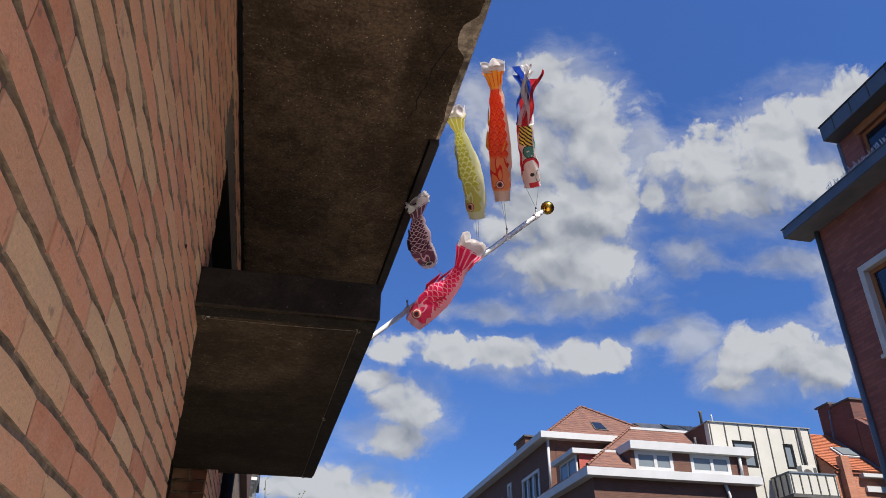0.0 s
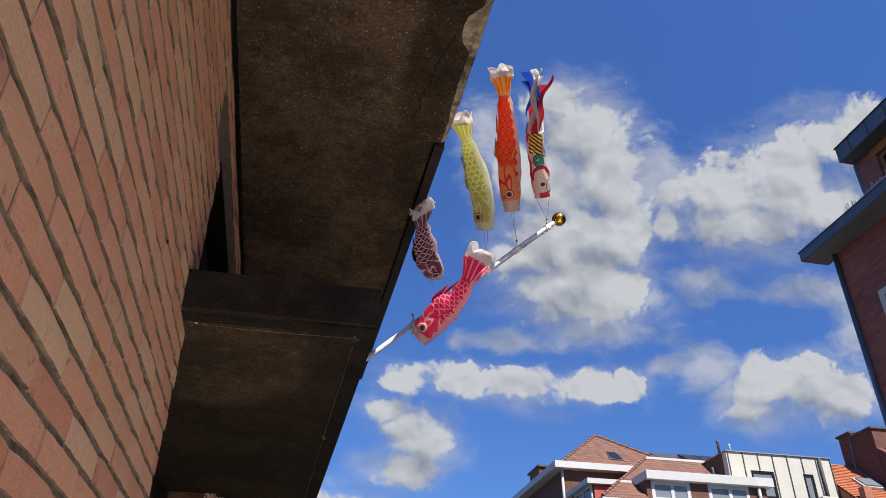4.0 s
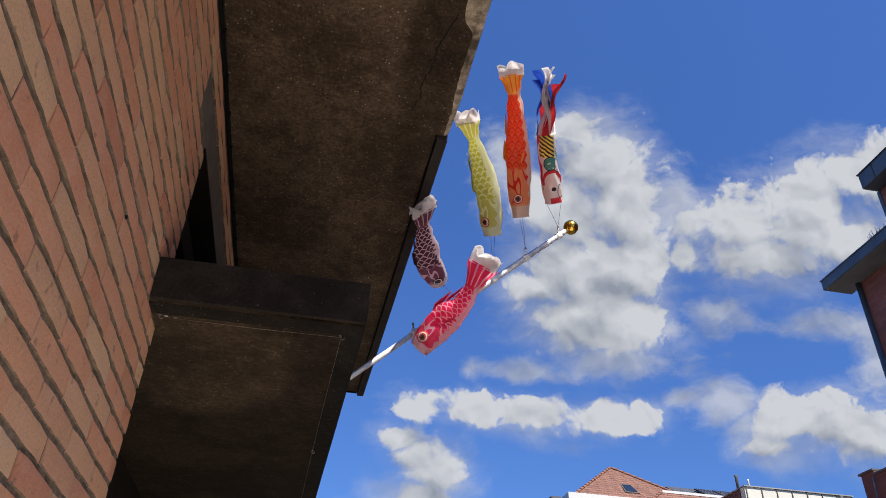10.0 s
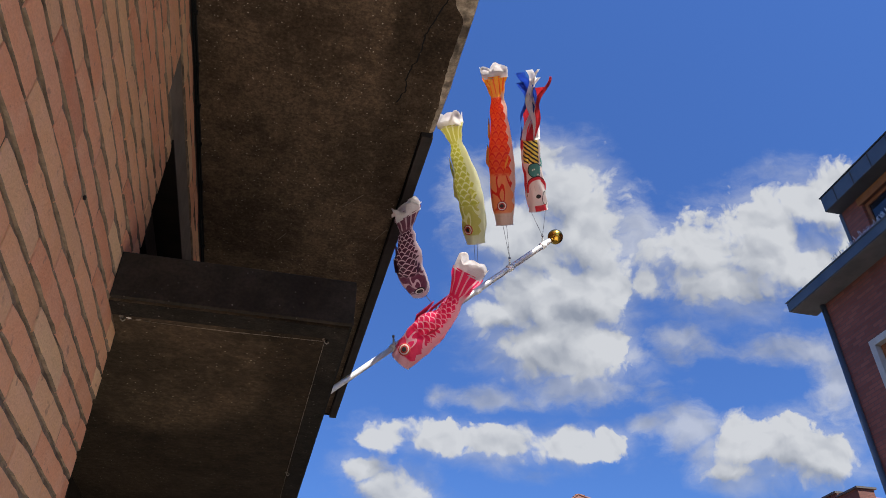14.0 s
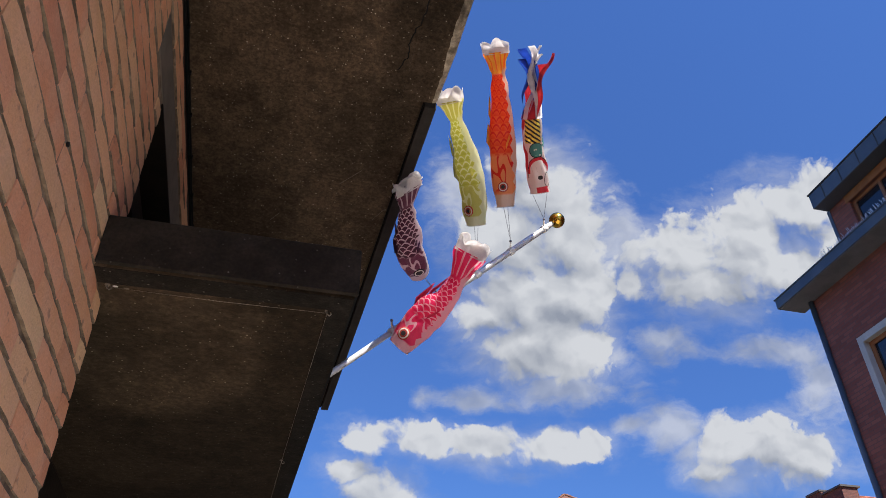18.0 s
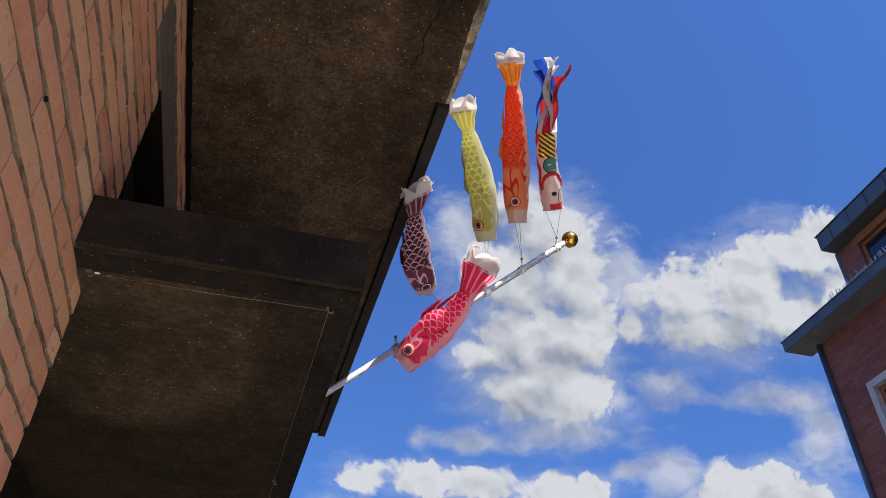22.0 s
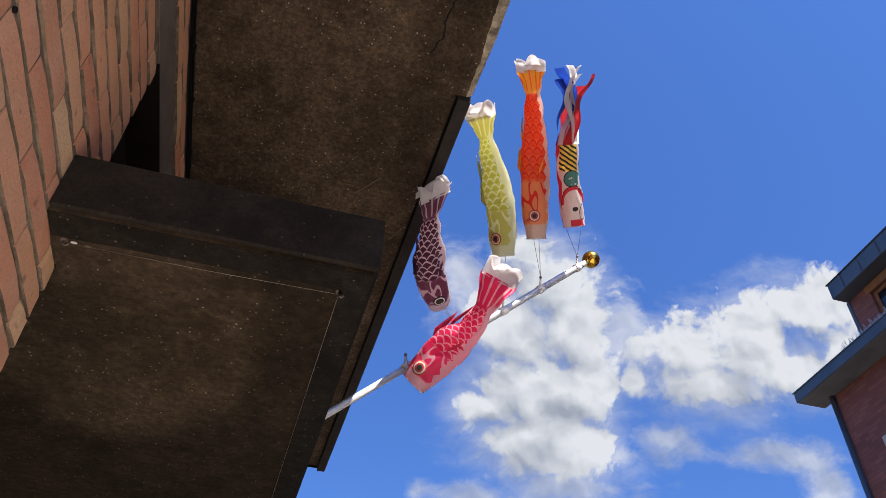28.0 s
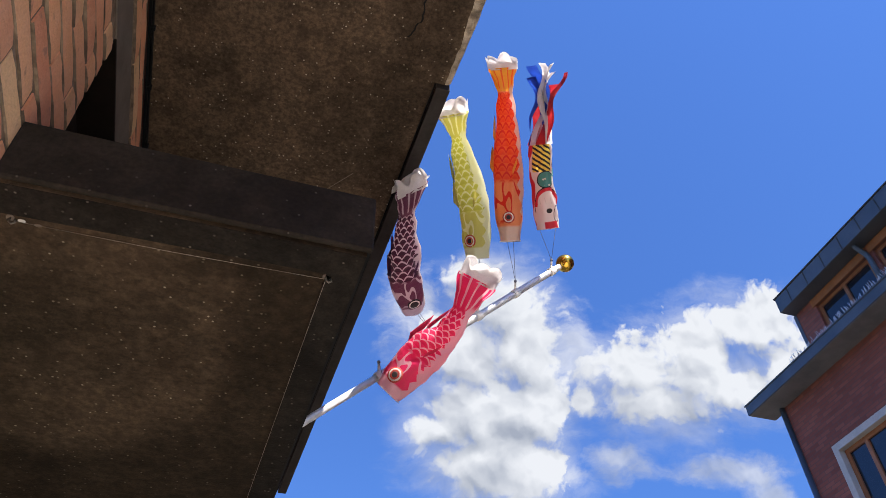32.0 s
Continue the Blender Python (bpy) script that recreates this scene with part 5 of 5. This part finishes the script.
for k in range(3):
    p = [(21.3 + k * 1.05, 34.1, 13.34), (22.25 + k * 1.05, 34.1, 13.34), (22.25 + k * 1.05, 35.7, 14.22), (21.3 + k * 1.05, 35.7, 14.22)]
    sun_panel = part("solar_panel", prism([Vector(q) + Vector((0, 0, 0.06)) for q in p], (0, 0.03, -0.05)), M_SOLAR, slate)
    for g in range(5):
        x = p[0][0] + 0.19 * g + 0.095
        part("panel_rib", prism([(x - 0.012, 34.1, 13.41), (x + 0.012, 34.1, 13.41), (x + 0.012, 35.7, 14.29), (x - 0.012, 35.7, 14.29)], (0, 0, -0.01)), M_ZINC, sun_panel)

# ---- the house with metal cladding ----
clad = thing("clad_house", (19.5, 26, 0), "house clad in cream standing-seam metal with a balcony", "house")


def clad_front():
    holes = ((18.12, 19.12, 9.04, 10.10), (20.40, 20.86, 9.08, 10.10))
    bm = bmesh.new()
    xs = [17.18, 18.12, 19.12, 20.40, 20.86, 21.78]
    for a, b in zip(xs, xs[1:]):
        hole = [h for h in holes if abs(h[0] - a) < 1e-6]
        if hole:
            box(bm, a, b, 24.5, 24.8, 0, hole[0][2])
            box(bm, a, b, 24.5, 24.8, hole[0][3], 10.78)
        else:
            box(bm, a, b, 24.5, 24.8, 0, 10.78)
    return bm


part("cladding", clad_front(), M_CLAD, clad)
part("side_wall", boxes((17.18, 17.4, 24.801, 30, 0, 10.78)), M_BROWN, clad, "brown brick side wall")
part("side_wall", boxes((21.56, 21.78, 24.801, 30, 0, 10.78)), M_BROWN, clad, "brown brick side wall")
# Dark sheet behind both windows in place of the unlit room.
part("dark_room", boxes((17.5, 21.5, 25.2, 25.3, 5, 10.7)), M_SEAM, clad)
part("roof_edge", boxes((17.14, 21.82, 24.44, 30, 10.781, 10.82)), M_ZINCSOFFIT, clad)
for k in range(8):
    x = 17.24 + k * 0.645
    for z0, z1 in ([(0, 9.0), (10.12, 10.78)] if 18.1 < x < 19.15 or 20.38 < x < 20.9 else [(0, 10.78)]):
        part("seam", boxes((x - 0.017, x + 0.017, 24.465, 24.499, z0, z1)), M_SEAM, clad)
part("drain_pipe", rod([(21.25, 24.43, 10.76), (21.25, 24.43, 8.5)], 0.06, 8), M_SEAM, clad)
for x0, x1, z0, z1 in ((18.13, 19.11, 9.05, 10.09), (20.41, 20.85, 9.09, 10.09)):
    window("window", 24.52, x0, x1, z0, z1, M_BLACK, clad, (), facing="y", bar=0.09, glass=M_GLASS_PALE)
bal = part("balcony", boxes((19.5, 21.5, 23.3, 24.45, 7.72, 7.85)), M_SEAM, clad)
part("balustrade", boxes((19.5, 21.5, 23.3, 23.36, 7.851, 8.60), (19.5, 19.56, 23.361, 24.45, 7.851, 8.60), (21.44, 21.5, 23.361, 24.45, 7.851, 8.60)), M_CLAD, bal)
part("handrail", boxes((19.46, 21.54, 23.26, 23.40, 8.601, 8.66), (19.46, 19.60, 23.401, 24.45, 8.601, 8.66)), M_ZINC, bal)
for k in range(6):
    x = 19.56 + k * 0.375
    part("baluster_seam", boxes((x - 0.02, x + 0.02, 23.27, 23.299, 7.86, 8.60)), M_SEAM, bal)
for k in range(3):
    y = 23.5 + k * 0.36
    part("baluster_seam", boxes((19.47, 19.499, y - 0.02, y + 0.02, 7.86, 8.60)), M_SEAM, bal)
for x, z, r, mat in ((17.35, 11.35, 0.055, M_SEAM), (17.85, 11.25, 0.035, M_FASCIA)):
    part("flue", rod([(x, 25.2, 10.8), (x, 25.2, z), (x, 25.2, z + 0.08)], [r, r, r * 1.5 if mat is M_SEAM else r], 10), mat, clad)
unit_box = thing("air_conditioner", (20.9, 23.9, 7.85), "white outdoor air conditioning unit on the balcony", "air conditioner")
part("case", bevelled(boxes((20.34, 21.02, 23.6, 23.90, 8.30, 9.02)), 0.02), M_CLAD, unit_box)
part("fan_guard", disc((20.58, 23.596, 8.66), (0, -1, 0), 0.22, 0.012), M_SEAM, unit_box, "dark round fan guard")
part("fan_hub", disc((20.58, 23.580, 8.66), (0, -1, 0), 0.06, 0.010), M_ZINCSOFFIT, unit_box)
part("vent_panel", boxes((20.84, 20.98, 23.59, 23.599, 8.38, 8.94)), M_SEAM, unit_box)
part("foot", boxes((20.4, 20.5, 23.6, 23.90, 7.851, 8.299)), M_SEAM, unit_box)
part("foot", boxes((20.88, 20.98, 23.6, 23.90, 7.851, 8.299)), M_SEAM, unit_box)

# ---- the house with the orange roof and the gable with its chimney ----
orange = thing("orange_roofed_house", (23, 26, 0), "orange brick house with an orange tiled roof and a skylight", "house")
part("wall", boxes((21.79, 23.99, 23.62, 24.0, 0, 8.92)), M_ORANGEBRICK, orange)
pan = part("roof", prism([(21.82, 23.55, 8.90), (23.99, 23.55, 8.90), (23.99, 26.1, 11.08), (21.82, 26.1, 11.08)], (0, 0, -0.1)), M_TILE_ORANGE, orange)
tile_courses((21.82, 23.5, 8.91), (23.99, 23.5, 8.91), (21.82, 26.1, 11.12), (23.99, 26.1, 11.12), 22, M_TILE_ORANGE, pan, 0.03)
part("side_gable", prism([(21.83, 23.63, 0), (21.83, 24.49, 0), (21.83, 24.49, 9.62), (21.83, 23.63, 8.92)], (0.1, 0, 0)), M_ORANGEBRICK, orange)
part("roof_back", boxes((21.82, 23.99, 26.1, 30, 8.0, 11.1)), M_ORANGEBRICK, orange)
part("pier", boxes((21.98, 22.32, 23.3, 23.6, 0, 9.42)), M_ORANGEBRICK, orange)
sky_q = [Vector((22.92, 24.35, 9.63)), Vector((23.80, 24.35, 9.63)), Vector((23.80, 24.95, 10.14)), Vector((22.92, 24.95, 10.14))]
lift = Vector((0, -0.06, 0.08))
part("skylight", prism([p + lift for p in sky_q], (0, 0.03, -0.05)), M_FASCIA, orange)
part("skylight_pane", prism([p + lift * 1.5 + Vector((0.08 if k in (0, 3) else -0.08, 0.05 if k < 2 else -0.05, 0.043 if k < 2 else -0.043)) for k, p in enumerate(sky_q)], (0, 0.02, -0.03)), M_GLASS_PALE, orange)
part("white_sill", boxes((22.85, 23.99, 23.35, 23.61, 8.66, 8.80)), M_FASCIA, orange)
part("white_sill", boxes((23.0, 23.99, 23.50, 23.61, 8.12, 8.34)), M_FASCIA, orange)

gable = thing("gable_house", (26, 25, 0), "red brick gable house with a big chimney and orange tiles", "house")
part("gable_wall", prism([(24, 26.3, 0), (24, 26.3, 11.6), (24, 24.3, 11.36), (24, 22.3, 9.8), (24, 22.3, 0)], (0.35, 0, 0)), M_CHIMNEY, gable)
pan = part("roof", prism([(24.36, 22.15, 9.72), (32, 22.15, 9.72), (32, 25.6, 12.3), (24.36, 25.6, 12.3)], (0, 0, -0.1)), M_TILE_ORANGE, gable)
tile_courses((24.36, 22.1, 9.72), (32, 22.1, 9.72), (24.36, 25.6, 12.36), (32, 25.6, 12.36), 24, M_TILE_ORANGE, pan, 0.03)
stack = part("chimney", boxes((23.98, 24.75, 24.28, 25.5, 9.5, 12.16), (23.97, 24.9, 25.501, 26.3, 9.5, 12.36)), M_CHIMNEY, gable, "broad dark red brick chimney")
part("chimney_cap", boxes((23.9, 24.85, 24.2, 25.48, 12.161, 12.24), (23.9, 25.0, 25.485, 26.4, 12.361, 12.44)), M_SEAM, stack)
part("flashing", rod([(23.97, 25.6, 12.1), (23.97, 25.75, 10.85), (23.97, 24.1, 9.46), (23.97, 23.2, 8.7)], 0.05, 6), M_ZINC, gable)
part("front_wall", boxes((24.351, 32, 22.3, 22.6, 0, 9.8)), M_CHIMNEY, gable)

# ---- beyond the canopy, on the near side of the street ----
near = thing("neighbour_house", (-2, 13, 0), "pale rendered neighbour house with a cornice and a balcony", "house")
part("wall", boxes((-6, -0.10, 12, 20, 0, 6.2)), M_CLAD, near)
part("roof_edge", boxes((-6.1, -0.02, 11.9, 20, 6.201, 6.3)), M_SEAM, near)
ledge = part("balcony", bevelled(boxes((-0.8, 0.06, 11.2, 11.99, 4.66, 4.80)), 0.02, 1), M_FASCIA, near)
for k in range(3):
    part("moulding", boxes((-0.78, 0.04 - 0.03 * k, 11.22 + 0.05 * k, 11.98, 4.60 - 0.06 * k, 4.655 - 0.06 * k)), M_CREAM, ledge)
part("balcony_rail", boxes((-0.8, 0.04, 11.2, 11.24, 5.5, 5.56)), M_SEAM, ledge)
for k in range(8):
    part("baluster", boxes((-0.78 + k * 0.112, -0.75 + k * 0.112, 11.205, 11.235, 4.801, 5.499)), M_CREAM, ledge)
pipe = thing("downpipe", (0.05, 3.1, 0), "dark downpipe on the far brick wall with a loose cable", "downpipe")
part("tube", rod([(0.0, 3.1, 0.12), (0.0, 3.1, SOFFIT - 0.01)], 0.04, 12), M_BLACK, pipe)
part("loop", rod([(0.03 + 0.06 * math.sin(k / 10 * math.pi), 3.15, 2.3 + 0.035 * k) for k in range(11)], 0.006, 6), M_BLACK, pipe)


def small_tree(at, height):
    """A young street tree just coming into leaf."""
    rnd = random.Random(11)
    tree = thing("street_tree", at, "slender young street tree with sparse new leaves", "tree")
    base = Vector(at)
    part("trunk", rod([base, base + Vector((0.05, 0, height * 0.4)), base + Vector((0, 0.05, height * 0.95))], [0.07, 0.05, 0.012], 8), M_BARK, tree)
    twigs, leaves = bmesh.new(), bmesh.new()
    for k in range(46):
        h = height * rnd.uniform(0.4, 0.93)
        a = rnd.uniform(0, 6.28)
        reach = rnd.uniform(0.4, 1.0) * (1.15 - h / height) * 1.8 + 0.25
        p = base + Vector((0, 0, h))
        q = p + Vector((math.cos(a) * reach * 0.5, math.sin(a) * reach * 0.5, reach * 0.5))
        r = p + Vector((math.cos(a + 0.3) * reach, math.sin(a + 0.3) * reach, reach * 1.2))
        rod([p, q, r], [0.014, 0.009, 0.004], 5, twigs)
        for _ in range(9):
            c = q.lerp(r, rnd.uniform(0.1, 1.0)) + Vector([rnd.uniform(-0.06, 0.06) for _ in range(3)])
            d = Vector([rnd.uniform(-1, 1) for _ in range(3)]).normalized() * 0.035
            e = d.orthogonal().normalized() * 0.016
            leaves.faces.new([leaves.verts.new(x) for x in (c - d, c + e, c + d, c - e)])
    part("branches", twigs, M_BARK, tree)
    part("crown", leaves, M_LEAF, tree)


small_tree((0.42, 11.6, 0.0), 4.15)

# ---- bricks of the near wall, last ----
BED, HEAD = 0.0118, 0.0048
rnd = random.Random(3)


def brick_rings(bm, at, length, r, n_seg):
    """One hand-formed brick: its face bowed and uneven, its arrises rubbed and wavy, its bed faces and lower arris in
    the mortar's colour.
    """
    h, l = (ROW - BED) / 2, length / 2
    x, yc, z = at
    rows = []
    tip, bow, skew = r.uniform(-0.0010, 0.0010), r.uniform(-0.0006, 0.0012), r.uniform(-0.0012, 0.0012)
    for i in range(n_seg + 1):
        f = i / n_seg
        y = -l + length * f
        end = i in (0, n_seg)
        inset, sink = (0.0016, -0.0018) if end else (0.0, 0.0)
        sink += bow * math.sin(math.pi * f) + tip * (f - 0.5)
        lo, hi = -h + skew * (f - 0.5) + r.uniform(-0.0013, 0.0009), h + skew * (f - 0.5) + r.uniform(-0.0009, 0.0013)
        yy = y + (r.uniform(-0.0014, 0.0014) if end else 0)
        a, b = sink + r.uniform(-0.0009, 0.0009), sink + r.uniform(-0.0009, 0.0009)
        ring = [(-0.05, y, lo), (sink - 0.0010, yy, lo), (a, yy, lo + 0.0009 + inset), (0.5 * (a + b) + r.uniform(-0.0004, 0.0008), yy, 0.5 * (lo + hi)), (b, yy, hi - 0.0009 - inset), (sink - 0.0010, yy, hi), (-0.05, y, hi)]
        rows.append([bm.verts.new((x + p, yc + q, z + w)) for p, q, w in ring])
    for a, b in zip(rows, rows[1:]):
        for k in range(6):
            bm.faces.new((a[k], a[k + 1], b[k + 1], b[k])).material_index = 1 if k in (0, 1, 5) else 0
    bm.faces.new(rows[0][::-1])
    bm.faces.new(rows[-1])


def brick_mesh(length, seed):
    bm = bmesh.new()
    brick_rings(bm, (0, 0, 0), length, random.Random(seed), 7)
    me = mesh_of("brick", bm, M_BRICK)
    me.materials.append(M_MORTAR)
    return me


FULL = [brick_mesh(2 * HALF - HEAD, s) for s in range(16)]
rest, pier = bmesh.new(), bmesh.new()


def lay(y0, y1, z, near_camera, parent):
    """A brick from y0 to y1 with its middle at height z."""
    if y1 - y0 < 0.03:
        return
    dx = rnd.uniform(-0.0014, 0.0014)
    if near_camera:
        whole = abs((y1 - y0) - (2 * HALF - HEAD)) < 1e-4
        me = rnd.choice(FULL) if whole else brick_mesh(y1 - y0, int(rnd.random() * 999))
        ob = new("brick", me)
        ob.parent = parent
        ob.matrix_basis = pose(dx, (y0 + y1) / 2, z + rnd.uniform(-0.0006, 0.0006), rnd.uniform(-0.45, 0.45), 0, 0)
    else:
        brick_rings(rest, (dx, (y0 + y1) / 2, z), y1 - y0, rnd, 4)


first = int(2.127 / ROW)
count = 0
for k in range(-first + 1, 24):
    z = 2.127 + k * ROW + BED / 2 + (ROW - BED) / 2 - 0.004
    if z + 0.024 > SOFFIT - 0.004:
        break
    shift = -1.376 if k % 2 == 0 else -1.264
    for i in range(-18, 16):
        y0, y1 = shift + i * 2 * HALF + HEAD / 2, shift + (i + 1) * 2 * HALF - HEAD / 2
        over_door, beside_lintel = z > 3.38, z > 3.20
        if not over_door:
            y1 = min(y1, (-0.048 if beside_lintel else JAMB) + rnd.uniform(-0.002, 0.002))
        elif y0 > 2.0:
            continue
        if y1 - y0 < 0.03:
            continue
        close = z > 1.80 and y1 > -1.75 and count < 300
        if close and y0 < 0.3:
            count += 1
            lay(y0, y1, z, True, wall)
        else:
            lay(y0, y1, z, False, wall)
    # the pier at the far side of the recess, its deep shade put into the brick's colour
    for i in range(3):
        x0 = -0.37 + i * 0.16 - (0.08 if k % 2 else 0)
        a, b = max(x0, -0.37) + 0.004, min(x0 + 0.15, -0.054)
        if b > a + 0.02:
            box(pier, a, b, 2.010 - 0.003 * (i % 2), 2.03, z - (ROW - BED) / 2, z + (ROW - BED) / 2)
    # the same courses go on beyond the recess
    for i in range(0, 8):
        y0 = 2.035 + i * 2 * HALF - (HALF if k % 2 else 0)
        a, b = max(y0, 2.035) + HEAD / 2, y0 + 2 * HALF - HEAD / 2
        if b > a + 0.03:
            brick_rings(rest, (-0.05 + rnd.uniform(-0.0014, 0.0014), (a + b) / 2, z), b - a, rnd, 4)
solid("recess_pier", pier, M_PIER_SHADED, "red-brown brick pier at the far side of the door recess, shade put into its colour", "pier", kind="structure")
stuff = tagged(new("bricks_further_off", mesh_of("bricks_further_off", rest, M_BRICK)), kind="stuff")
stuff.data.materials.append(M_MORTAR)
stuff.parent = wall
